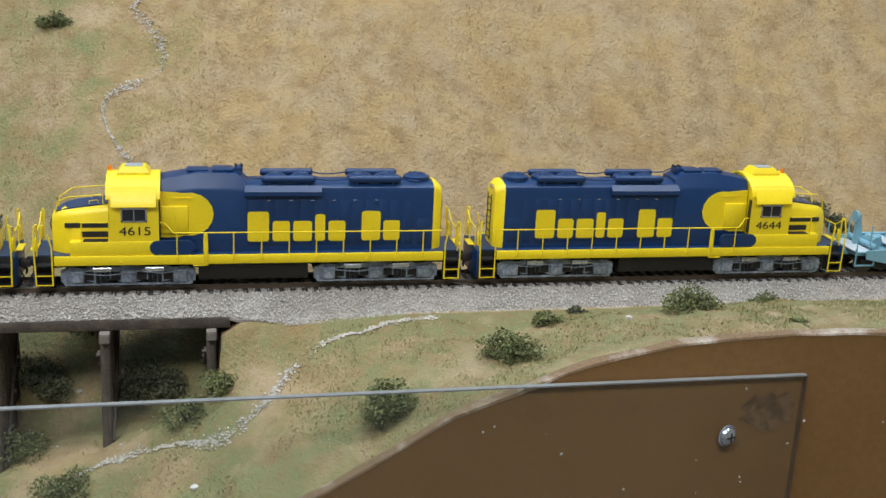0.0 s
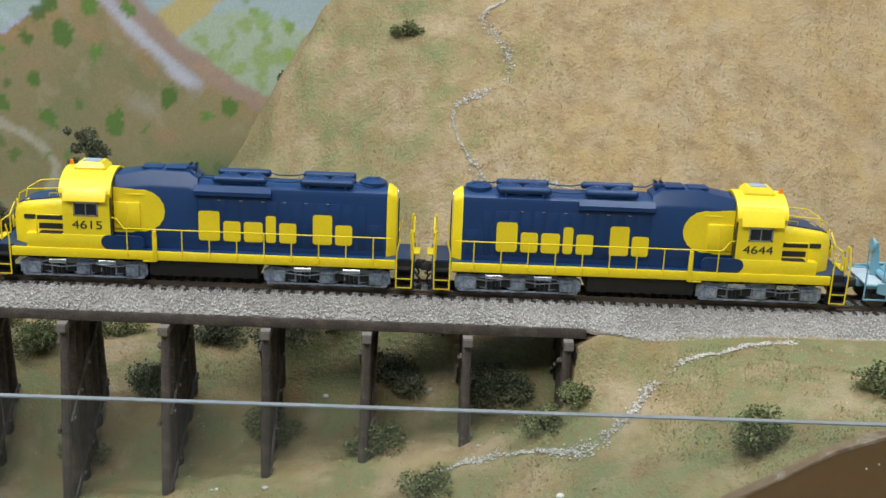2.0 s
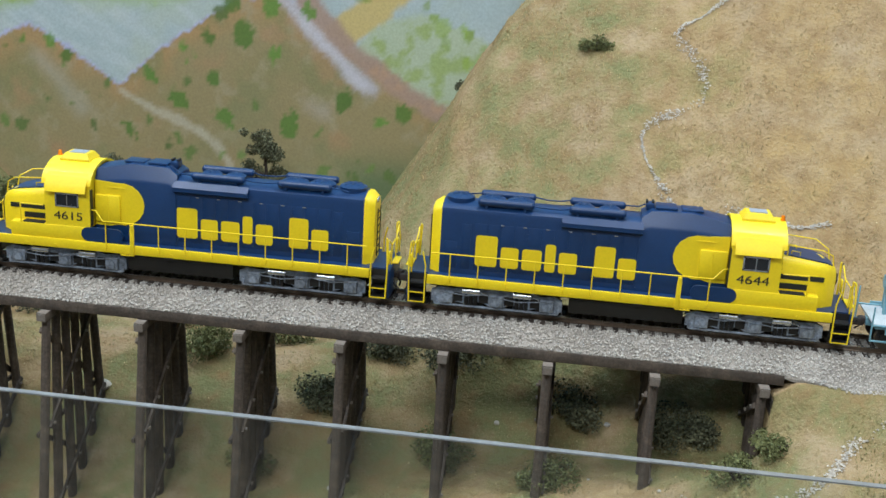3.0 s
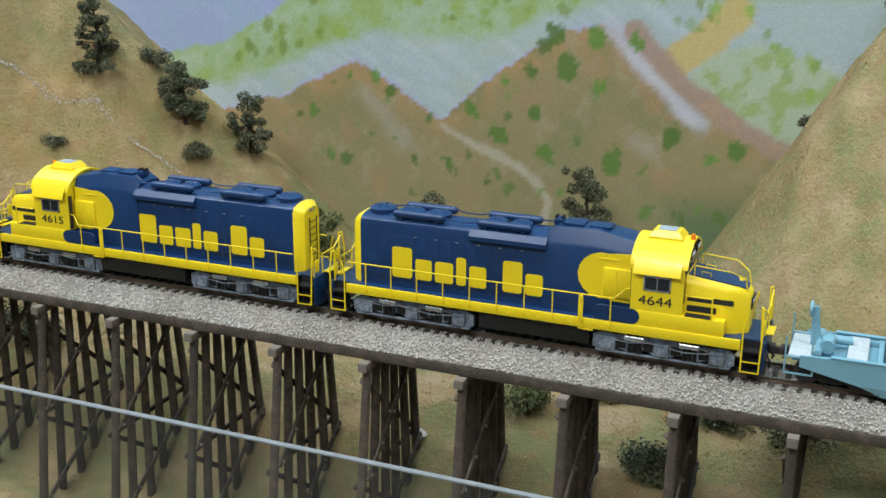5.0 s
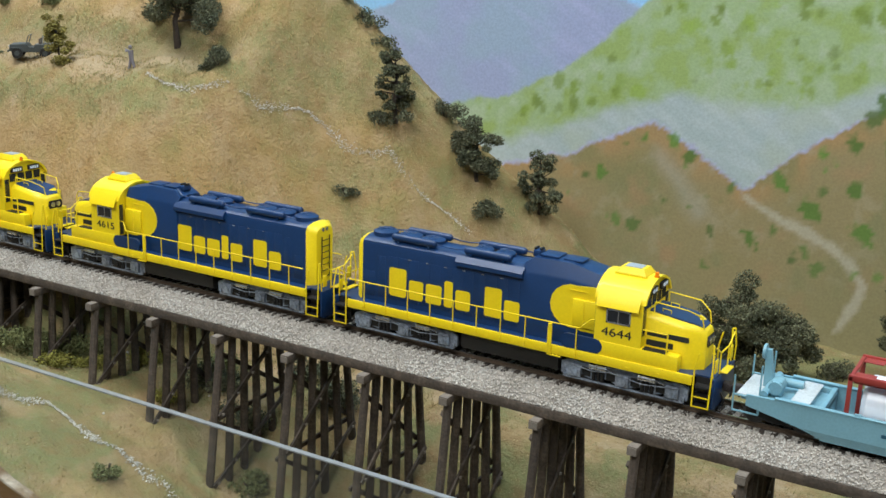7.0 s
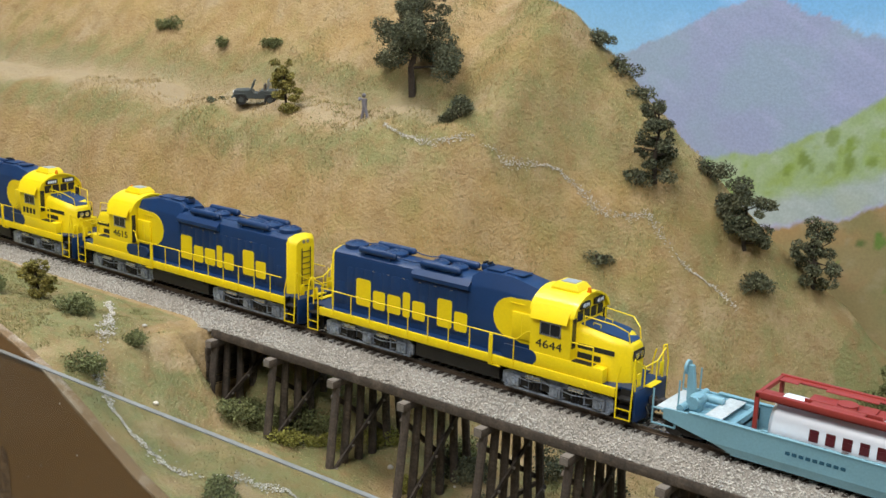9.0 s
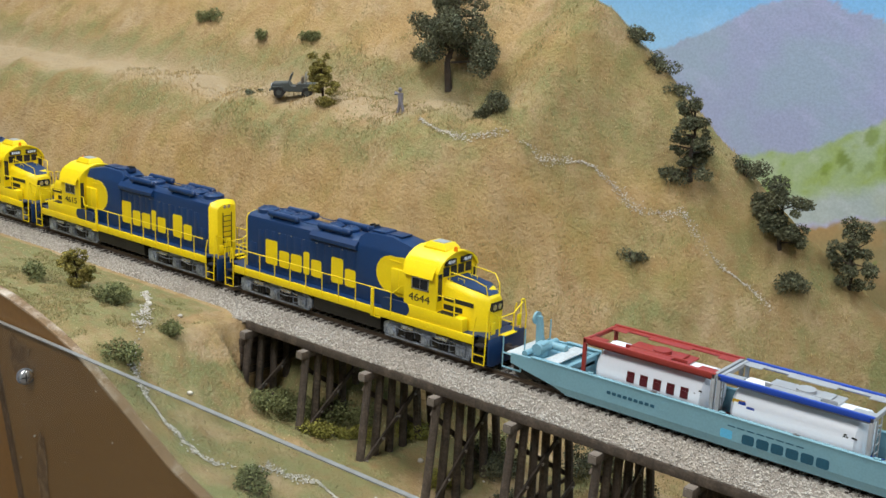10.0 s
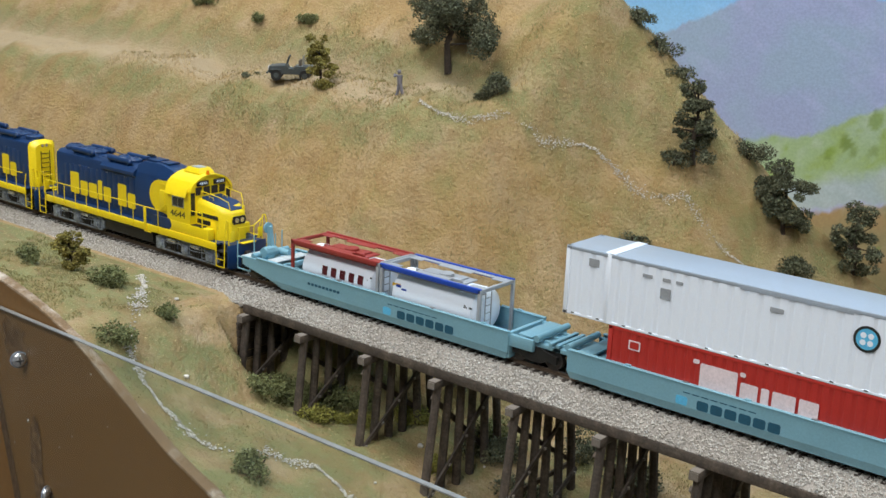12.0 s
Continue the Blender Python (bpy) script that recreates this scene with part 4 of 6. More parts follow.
        for k in range(6):
            box(bm, (-60 + k * 10.5, s * 10.6, 42.6), (-58.4 + k * 10.5, s * 10.9, 43.0))
        tpart("door_latch", bm, BRIGHT, hood)
        for x0, x1 in ((-71.5, -45.5), (-29.2, -3.2)):
            bm = bmesh.new()
            rod(bm, (x0 + 1, s * 7.9, 52.7), (x1 - 1, s * 7.9, 52.7), 1.9, 14)
            rod(bm, (x0, s * 7.9, 52.7), (x0 + 1, s * 7.9, 52.7), 1.2, 14, 1.9)
            rod(bm, (x1 - 1, s * 7.9, 52.7), (x1, s * 7.9, 52.7), 1.9, 14, 1.2)
            for x in (x0 + 4, x1 - 4):
                box(bm, (x - .6, s * 6.6, 49.6), (x + .6, s * 9.2, 52.2))
            tpart("roof_reservoir", bm, BLUE, hood, "", 50)
        flank_marking(hood, s * 10.66, s)
    for x, r in ((-80.5, 6.6), (-65.5, 6.4), (-52.0, 6.4), (-22.5, 5.0), (-10.5, 5.0)):
        bm = bmesh.new()
        rod(bm, (x, 0, 50.6), (x, 0, 52.8), r, 24)
        rod(bm, (x, 0, 52.8), (x, 0, 54.0), r * .97, 24, r * .62)
        fan = tpart("fan_housing", bm, BLUE, hood, "", 50)
        bm = bmesh.new()
        for k in range(4):
            a = math.pi * k / 4
            rod(bm, (x - r * .7 * math.cos(a), -r * .7 * math.sin(a), 54.05), (x + r * .7 * math.cos(a), r * .7 * math.sin(a), 54.05), .2, 5)
        tpart("fan_guard", bm, BLUE, fan)
    for run in ([(-45.5, 7.9, 52.9), (-40, 7.4, 52.2), (-34, 7.4, 52.2), (-29.2, 7.9, 52.9)], [(-3.2, 7.9, 52.9), (3, 7.0, 53.2), (8, 5.5, 56.2)], [(-71.5, 7.9, 52.7), (-76, 7.4, 52.2), (-80, 8.4, 51.6)], [(-45.5, -7.9, 52.7), (-40, -7.4, 52.0), (-33, -7.4, 52.0), (-29.2, -7.9, 52.7)]):
        bm = bmesh.new()
        pipe(bm, run, .35)
        tpart("roof_pipe", bm, BLUE, hood)
    bm = bmesh.new()
    box(bm, (10, -5, 55.6), (20, 5, 56.8), .5)
    box(bm, (22, -4.4, 55.6), (32, 4.4, 56.5), .4)
    box(bm, (5.5, -3.2, 54.4), (9.5, 3.2, 57.6), .6)
    tpart("roof_hatch", bm, BLUE, hood)
    bm = bmesh.new()
    for x in (6.0, 8.8):
        box(bm, (x - .5, -2, 57.4), (x + .5, 2, 58.6), .2)
    tpart("exhaust_stack", bm, BLACK, hood)

    # yellow nose field on the hood's flank
    for s in (-1, 1):
        ring = [(44.4, 25.0), (44.4, 47.4), (38.0, 47.0)]
        for k in range(11):
            a = radians(78 + k * 20.4)
            ring.append((31.0 + 11.4 * math.cos(a), 36.2 + 10.6 * math.sin(a)))
        ring.append((36.0, 25.0))
        bm = bmesh.new()
        prism(bm, ring, "y", s * 10.8, s * 11.15)
        field = tpart("yellow_panel", bm, YELLOW, hood, "rounded yellow panel on the blue flank")
        bm = bmesh.new()
        box(bm, (31.5, s * 11.0, 27.0), (44.2, s * 12.4, 40.5), .6)
        tpart("cabinet", bm, YELLOW, field)
        bm = bmesh.new()
        box(bm, (29.5, s * 11.1, 44.0), (38, s * 11.5, 44.4))
        rod(bm, (37.4, s * 12.4, 27.5), (37.4, s * 12.4, 40), .22, 6)
        tpart("rain_gutter", bm, YELLOW, field)
        # battery box along the walkway with its round blue end
        bm = bmesh.new()
        box(bm, (47.5, s * 12.0, 17.4), (85.5, s * 16.9, 24.6), .4)
        battery = tpart("battery_box", bm, YELLOW, loco)
        bm = bmesh.new()
        slab(bm, 28.5, 49.5, 18.0, 24.8, s * 15.6, 1.4, 3.3)
        tpart("equipment_box", bm, BLUE, loco)
        bm = bmesh.new()
        box(bm, (68.5, s * 12.2, 24.5), (79.5, s * 16.6, 24.9))
        tpart("step_tread", bm, BLACK, battery)

    # cab
    roof = [(-16.5, 24.4), (-16.5, 43.6), (-16.0, 46.2), (-14.6, 48.6), (-11.6, 51.2), (-7.4, 53.2), (-3.0, 54.3)]
    bm = bmesh.new()
    loft(bm, [[(x, y, z) for y, z in mirrored(roof)] for x in (45.0, 67.6)])
    cab = tpart("cab", bm, YELLOW, loco, "yellow driver's cab with arched roof")
    bm = bmesh.new()
    shell = [(-16.9, 45.0), (-16.4, 46.6), (-15.0, 49.1), (-11.9, 51.7), (-7.6, 53.8), (-3.0, 54.9), (3.0, 54.9), (7.6, 53.8), (11.9, 51.7), (15.0, 49.1), (16.4, 46.6), (16.9, 45.0), (16.2, 45.0), (11.3, 50.9), (3.0, 54.0), (-3.0, 54.0), (-11.3, 50.9), (-16.2, 45.0)]
    prism(bm, shell, "x", 44.2, 68.8)
    tpart("cab_roof", bm, YELLOW, cab)
    for s in (-1, 1):
        window = empty("side_window", "", "")
        window.parent = cab
        bm = bmesh.new()
        box(bm, (51.0, s * 16.35, 34.6), (61.6, s * 16.62, 40.2))
        tpart("pane", bm, GLASS, window)
        bm = bmesh.new()
        for a, b in (((50.4, 34.0), (62.2, 34.7)), ((50.4, 40.1), (62.2, 40.8)), ((50.4, 34.0), (51.1, 40.8)), ((61.5, 34.0), (62.2, 40.8)), ((56.0, 34.4), (56.5, 40.4))):
            box(bm, (a[0], s * 16.4, a[1]), (b[0], s * 16.85, b[1]))
        tpart("window_frame", bm, BRIGHT, window)
        bm = bmesh.new()
        prism(bm, [(s * 13.4, 49.8), (s * 17.6, 44.8), (s * 18.9, 41.6), (s * 19.2, 41.8), (s * 18.0, 45.2), (s * 13.7, 50.6)], "x", 46.0, 66.4)
        tpart("sunshade", bm, YELLOW, cab)
        # flat dark plate in place of a door recess and its shade
        bm = bmesh.new()
        box(bm, (44.6, s * 13.2, 25.2), (45.2, s * 15.8, 43.0))
        tpart("cab_door", bm, PRINT, cab, "dark plate painted as the shaded recess of the cab door")
        if readable:
            lettering(number, 5.8, 55.8, s * 16.55, 29.4, s, PRINT, cab, wide=1.28)
        else:
            bm = bmesh.new()
            for k in range(4):
                slab(bm, 47.6 + k * 4, 50.2 + k * 4, 27.2, 31.2, s * 16.5, .1, .4)
            tpart("number", bm, PRINT, cab)
    bm = bmesh.new()
    for y0, y1 in ((-11.8, -6.8), (-5.6, -.6), (.6, 5.6), (6.8, 11.8)):
        box(bm, (67.4, y0, 42.4), (67.8, y1, 47.4))
    box(bm, (67.4, -15.6, 30.0), (67.8, -12.4, 44.4))
    box(bm, (67.4, 12.4, 30.0), (67.8, 15.6, 44.4))
    tpart("windshield", bm, GLASS, cab)
    for y in (-6.6, 6.6):
        bm = bmesh.new()
        box(bm, (67.5, y - 4.4, 48.2), (69.0, y + 4.4, 51.4), .4)
        board = tpart("number_board", bm, BLACK, cab, "black number board with white figures")
        if readable:
            lettering(number, 3.0, 69.0, y, 49.8, 0, WHITE, board)
        else:
            bm = bmesh.new()
            for k in range(4):
                box(bm, (68.9, y - 3.2 + k * 1.7, 48.9), (69.1, y - 2.0 + k * 1.7, 50.7))
            tpart("number", bm, WHITE, board)
    bm = bmesh.new()
    loft(bm, [[(x, y, z) for x, y in ((49, -6.0), (64, -6.0), (64, 6.0), (49, 6.0))] for z in (52.4, 55.2)] + [[(x, y, 57.8) for x, y in ((51, -4.4), (62, -4.4), (62, 4.4), (51, 4.4))]])
    cooler = tpart("roof_cooler", bm, YELLOW, cab, "yellow air conditioner on the cab roof", 25)
    bm = bmesh.new()
    box(bm, (52.6, -3.2, 57.7), (60.4, 3.2, 58.1))
    tpart("grille", bm, ROOFGREY, cooler, "grey grille")
    bm = bmesh.new()
    rod(bm, (67.6, -2, 54.4), (67.6, -2, 55.4), 1.2, 12)
    rod(bm, (67.6, -2, 55.4), (67.6, -2, 57.2), 1.0, 12, .8)
    tpart("beacon", bm, ORANGE, cab, "orange roof beacon", 50)

    # short hood
    def bow(half, top):
        return mirrored([(-half, 17.3), (-half, top - 3.6), (-half + 1.2, top - 1.4), (-half + 3.2, top)])
    bm = bmesh.new()
    loft(bm, [[(x, y, z) for y, z in bow(h, t)] for x, h, t in ((67.0, 11.2, 41.2), (84.0, 11.2, 39.0), (88.5, 9.8, 38.0), (93.6, 6.2, 35.6), (94.4, 5.4, 34.2))])
    nose = tpart("short_hood", bm, YELLOW, loco, "low yellow short hood")
    bm = bmesh.new()
    loft(bm, [[(x, y, z) for x, y, z in ring] for ring in ([(68.0, -8.4, 41.0 + d), (84.0, -8.4, 38.95 + d), (88.4, -7.0, 38.0 + d), (92.6, -4.0, 36.0 + d), (92.6, 4.0, 36.0 + d), (88.4, 7.0, 38.0 + d), (84.0, 8.4, 38.95 + d), (68.0, 8.4, 41.0 + d)] for d in (-.3, .35))])
    tpart("anti_glare_panel", bm, BLUE, nose, "navy anti-glare panel on the hood top")
    for s in (-1, 1):
        bm = bmesh.new()
        slab(bm, 68.4, 88.0, 30.0, 32.4, s * 11.1, .18, .4)
        slab(bm, 68.4, 81.0, 25.4, 28.2, s * 11.1, .18, .4)
        tpart("side_louvre", bm, PRINT, nose, "dark louvres")
        bm = bmesh.new()
        pipe(bm, [(68.5, s * 16.9, 34.0), (80.0, s * 16.9, 34.0), (80.0, s * 16.9, 24.4)], .35)
        pipe(bm, [(70.5, s * 9.6, 41.0), (70.5, s * 9.6, 45.6), (86, s * 9.2, 44.4), (91.5, s * 5.6, 41.2), (92.5, s * 5.2, 35.8)], .3)
        tpart("nose_handrail", bm, YELLOW, nose)
        bm = bmesh.new()
        pipe(bm, [(73, s * 5.5, 40.6), (73, s * 5.5, 42.0), (77, s * 5.5, 41.6), (77, s * 5.5, 40.0)], .22)
        tpart("grab_iron", bm, YELLOW, nose)
    bm = bmesh.new()
    prism(bm, [(y, z) for y, z in ((-4.6, 27.6), (4.6, 27.6), (5.4, 29.6), (4.6, 32.6), (-4.6, 32.6), (-5.4, 29.6))], "x", 94.0, 95.0)
    lampbox = tpart("headlight_housing", bm, BLACK, nose)
    for y in (-2.1, 2.1):
        bm = bmesh.new()
        rod(bm, (94.9, y, 30.1), (95.3, y, 30.1), 1.6, 14)
        tpart("headlight", bm, BRIGHT, lampbox)

    # ends: steps, pilot, rails
    for sign, x0 in ((-1, -92.9), (1, 93.1)):
        x1 = x0 + sign * 8.1
        bm = bmesh.new()
        box(bm, (x1, -15.4, 3.4), (x1 + sign * 1.2, 15.4, 17.2), .3)
        prism(bm, [(-15.4, 3.4), (15.4, 3.4), (12.4, 2.2), (-12.4, 2.2)], "x", x1, x1 + sign * 1.0)
        pilot = tpart("pilot", bm, BLUE, loco, "navy pilot plate")
        bm = bmesh.new()
        pipe(bm, [(x1 + sign * 1.6, -5, 8), (x1 + sign * 3.4, -5.6, 5), (x1 + sign * 2.8, -6, 2.6)], .5)
        pipe(bm, [(x1 + sign * 1.6, 5, 8), (x1 + sign * 3.4, 5.6, 5), (x1 + sign * 2.8, 6, 2.6)], .5)
        tpart("air_hose", bm, BLACK, pilot)
        for s in (-1, 1):
            steps = empty("stepwell", "", "")
            steps.parent = loco
            for k, z in enumerate((3.6, 8.2, 12.8)):
                bm = bmesh.new()
                box(bm, (x0 + sign * .8, s * 12.6, z), (x1 - sign * .4, s * 17.2, z + .7))
                tread = tpart("tread", bm, BLACK, steps)
                bm = bmesh.new()
                box(bm, (x0 + sign * .8, s * 17.1, z), (x1 - sign * .4, s * 17.5, z + .5))
                tpart("tread_edge", bm, YELLOW if k < 2 else BLACK, steps)
            bm = bmesh.new()
            box(bm, (x0 + sign * .4, s * 12.2, 3.2), (x1, s * 12.8, 16.6))
            tpart("stepwell_back", bm, BLACK, steps)
            bm = bmesh.new()
            pipe(bm, [(x0 + sign * .5, s * 17.4, 3.6), (x0 + sign * .5, s * 17.4, 22), (x0 + sign * 2.0, s * 17.2, 28.6)], .38)
            pipe(bm, [(x1 - sign * .2, s * 17.4, 3.6), (x1 + sign * .4, s * 17.2, 24), (x1 - sign * .2, s * 15.8, 32.4), (x1 - sign * 1.0, s * 14.0, 32.4), (x1 - sign * .4, s * 13.4, 17)], .38)
            tpart("step_handrail", bm, YELLOW, steps)
        bm = bmesh.new()
        pipe(bm, [(x1 + sign * .3, -13.6, 31.5), (x1 + sign * .3, -6, 27), (x1 + sign * .3, 6, 27), (x1 + sign * .3, 13.6, 31.5)], .35)
        for y in (-6, 6):
            rod(bm, (x1 + sign * .3, y, 17), (x1 + sign * .3, y, 27), .35, 6)
        end_rail = tpart("end_handrail", bm, YELLOW, loco)
        bm = bmesh.new()
        box(bm, (x1 - sign * .2, -13, 19), (x1 + sign * .5, -9.4, 25.4), .3)
        box(bm, (x1 - sign * .2, 9.4, 19), (x1 + sign * .5, 13, 25.4), .3)
        box(bm, (x1 + sign * .2, -5.4, 17.4), (x1 + sign * 3.6, 5.4, 18.0), .2)
        tpart("end_plate", bm, YELLOW, end_rail)
        build_coupler(loco, sign * 106.3, sign)

    # long handrails with their stanchions
    for s in (-1, 1):
        bm = bmesh.new()
        pipe(bm, [(-91.2, s * 17.6, 28.8), (38.2, s * 17.6, 28.8), (42.4, s * 15.4, 33.0), (45.0, s * 15.2, 33.4)], .31, 7)
        rail = tpart("handrail", bm, YELLOW, loco, "thin yellow handrail")
        for k in range(10):
            x = -82.0 + k * 13.2
            bm = bmesh.new()
            rod(bm, (x, s * 17.6, 14.6), (x, s * 17.6, 28.8), .31, 7)
            rod(bm, (x, s * 17.6, 15.6), (x, s * 17.6, 17.0), .62, 7)
            tpart("stanchion", bm, YELLOW, rail)
        bm = bmesh.new()
        box(bm, (22.4, s * 17.4, 12.6), (24.6, s * 18.4, 26.6), .35)
        rod(bm, (23.5, s * 17.9, 26.0), (23.5, s * 17.9, 28.2), 1.0, 10)
        box(bm, (23.0, s * 17.4, 12.4), (29.5, s * 18.0, 13.1), .2)
        tpart("fuel_filler", bm, YELLOW, loco)
    return loco


def plain_bars(parent, x0, x1, z, tall, y, count, material, name="marking_block", lean=.28):
    step_by = (x1 - x0) / count
    for k in range(count):
        bm = bmesh.new()
        slab(bm, x0 + k * step_by, x0 + (k + 1) * step_by - step_by * lean, z, z + tall, y, .1, tall * .22)
        tpart(name, bm, material, parent)


def build_car_truck(parent, cx):
    truck = empty("truck", "", "")
    truck.parent = parent
    truck.location = (cx * .001, 0, 0)
    for s in (-1, 1):
        bm = bmesh.new()
        prism(bm, [(-13.5, 4.2), (-13.5, 8.0), (-8, 9.0), (-4, 10.4), (4, 10.4), (8, 9.0), (13.5, 8.0), (13.5, 4.2), (8, 4.6), (4, 2.6), (-4, 2.6), (-8, 4.6)], "y", s * 11.0, s * 12.6)
        tpart("sideframe", bm, BLACK, truck)
    for x in (-10.2, 10.2):
        bm = bmesh.new()
        for s in (-1, 1):
            rod(bm, (x, s * 7.4, 5.3), (x, s * 9.9, 5.3), 5.3, 22)
        rod(bm, (x, -11, 5.3), (x, 11, 5.3), 1.1, 8)
        tpart("wheelset", bm, WHEEL, truck)
    bm = bmesh.new()
    box(bm, (-3, -11, 5), (3, 11, 9), .5)
    tpart("bolster", bm, BLACK, truck)


def build_well_car(x0, well0, well1, x1, label, with_brake, ends, print_at):
    """An open well between two end platforms; ends are where the deep sides begin and stop."""
    car = empty("well_car", label, "well car", "well cars")
    begin, stop = ends
    for s in (-1, 1):
        bm = bmesh.new()
        if with_brake:
            outline = [(begin, 9.6), (begin, 14.6), (well0 - 4, 15.4), (stop, 15.4), (stop, 5.0), (begin + 23, 5.0)]
        else:
            outline = [(begin, 5.0), (begin, 14.8), (begin + 3, 15.4), (stop, 15.4), (stop, 5.0)]
        prism(bm, outline, "y", s * 15.4, s * 16.6)
        side = tpart("side_sill", bm, TEAL, car)
        bm = bmesh.new()
        low = begin + 33 if with_brake else begin + 1.5
        high = begin + 23 if with_brake else begin
        loft(bm, [[(high, s * 16.6, 5.0), (high, s * 15.5, 5.0), (low, s * 14.4, 1.4), (low, s * 15.4, 1.4)], [(stop, s * 16.6, 5.0), (stop, s * 15.5, 5.0), (stop - 1.5, s * 14.4, 1.4), (stop - 1.5, s * 15.4, 1.4)]])
        tpart("lower_flange", bm, TEAL, side)
        bm = bmesh.new()
        box(bm, (begin + (12 if with_brake else 0), s * 14.6, 15.2), (stop, s * 17.0, 15.9), .2)
        tpart("top_rail", bm, TEAL, side)
        for k in range(5):
            bm = bmesh.new()
            x = well0 + 14 + k * (well1 - well0 - 28) / 4
            box(bm, (x - 1.4, s * 14.9, 15.6), (x + 1.4, s * 16.4, 16.6), .2)
            tpart("guide_lug", bm, BRIGHT if k % 2 else TEAL, side)
        if with_brake:
            plain_bars(side, well0 + 24, well0 + 50, 9.0, 1.5, s * 16.62, 9, TEALPRINT)
        plain_bars(side, print_at, print_at + 39.5, 5.3, 4.4, s * 16.62, 6, TEALPRINT, lean=.16)
        bm = bmesh.new()
        slab(bm, print_at - 10.2, print_at - 4.6, 5.6, 9.6, s * 16.6, .12, .8)
        tpart("badge", bm, SKYPRINT, side, "small sky-blue square badge")
        bm = bmesh.new()
        for k in range(8):
            x = print_at - 7 + k * 4.4
            slab(bm, x, x + 3.4, 11.4, 11.9, s * 16.6, .08, .2)
        tpart("fine_print", bm, TEALPRINT, side)
    bm = bmesh.new()
    box(bm, (well0, -15.4, 1.0), (well1, 15.4, 1.6))
    for k in range(6):
        x = well0 + 6 + k * (well1 - well0 - 14) / 5
        box(bm, (x, -15.4, 1.4), (x + 4, 15.4, 2.6))
    tpart("well_floor", bm, TEAL, car)
    for a, b, sign in ((x0, well0, 1), (well1, x1, -1)):
        outer = a if sign > 0 else b
        inner = b if sign > 0 else a
        bm = bmesh.new()
        box(bm, (a + 3, -11.5, 10.2), (b, 11.5, 12.4), .3)
        box(bm, (inner - sign * 2.2, -15.4, 1.6), (inner, 15.4, 14.8), .2)
        box(bm, (min(outer + sign * 14, inner), -15.4, 8.2), (max(outer + sign * 14, inner), -12.8, 14.2), .3)
        box(bm, (min(outer + sign * 14, inner), 12.8, 8.2), (max(outer + sign * 14, inner), 15.4, 14.2), .3)
        platform = tpart("end_platform", bm, TEAL, car)
        bm = bmesh.new()
        box(bm, (inner - sign * 14, -13.6, 14.6), (inner - sign * 6, 13.6, 15.3), .2)
        if with_brake and sign > 0:
            box(bm, (outer + 1.5, -13.5, 12.6), (outer + 11.5, 13.5, 13.4), .2)
        tpart("crossover_walkway", bm, PALE if with_brake and sign > 0 else TEAL, platform)
        bm = bmesh.new()
        box(bm, (outer + sign * 1, -2.5, 8.4), (outer + sign * 16, 2.5, 12.2), .6)
        rod(bm, (outer + sign * 13, -14, 15.2), (outer + sign * 13, 14, 15.2), 1.7, 12)
        tpart("draft_casting", bm, TEAL, platform)
        if with_brake and sign > 0:
            bm = bmesh.new()
            box(bm, (outer + 14, -7.5, 12.2), (outer + 19, -1.5, 20.0), .8)
            rod(bm, (outer + 16.5, -9.0, 17), (outer + 16.5, .5, 17), 3.0, 14)
            prism(bm, [(outer + 9, 13), (outer + 15, 13), (outer + 12.5, 20), (outer + 11, 30.5), (outer + 8.6, 30.5)], "y", 1.0, 3.4)
            rod(bm, (outer + 7.6, 2.2, 29.2), (outer + 8.8, 2.2, 29.2), 3.4, 16)
            rod(bm, (outer + 17, 3.5, 16.5), (outer + 26, 3.5, 16.5), 2.0, 12)
            tpart("hand_brake", bm, TEAL, platform, "teal hand brake stand and cylinder", 45)
            for s in (-1, 1):
                for name, run, thick in (
                    ("grab_iron", [(outer + .6, s * 15.2, 5.6), (outer + .6, s * 15.2, 22.0)], .4),
                    ("sill_step", [(outer + 11.8, s * 15.2, 13.2), (outer + 11.8, s * 15.2, 5.8), (outer + .6, s * 15.2, 5.8)], .5),
                    ("end_sill", [(outer + .6, s * 15.2, 13.2), (outer + 11.8, s * 15.2, 13.2)], .5),
                    ("grab_iron", [(outer + 10.8, s * 11.2, 13), (outer + 10.8, s * 11.2, 27)], .4),
                ):
                    bm = bmesh.new()
                    pipe(bm, run, thick)
                    tpart(name, bm, TEAL, platform)
        elif not with_brake or sign < 0:
            bm = bmesh.new()
            for y in (-8, 0, 8):
                box(bm, (outer + sign * 1, y - .8, 12.4), (outer + sign * 12, y + .8, 13.6), .2)
            box(bm, (outer + sign * 1, -12, 12.4), (outer + sign * 3, 12, 14.2), .2)
            tpart("bearer", bm, TEAL, platform)
    return car


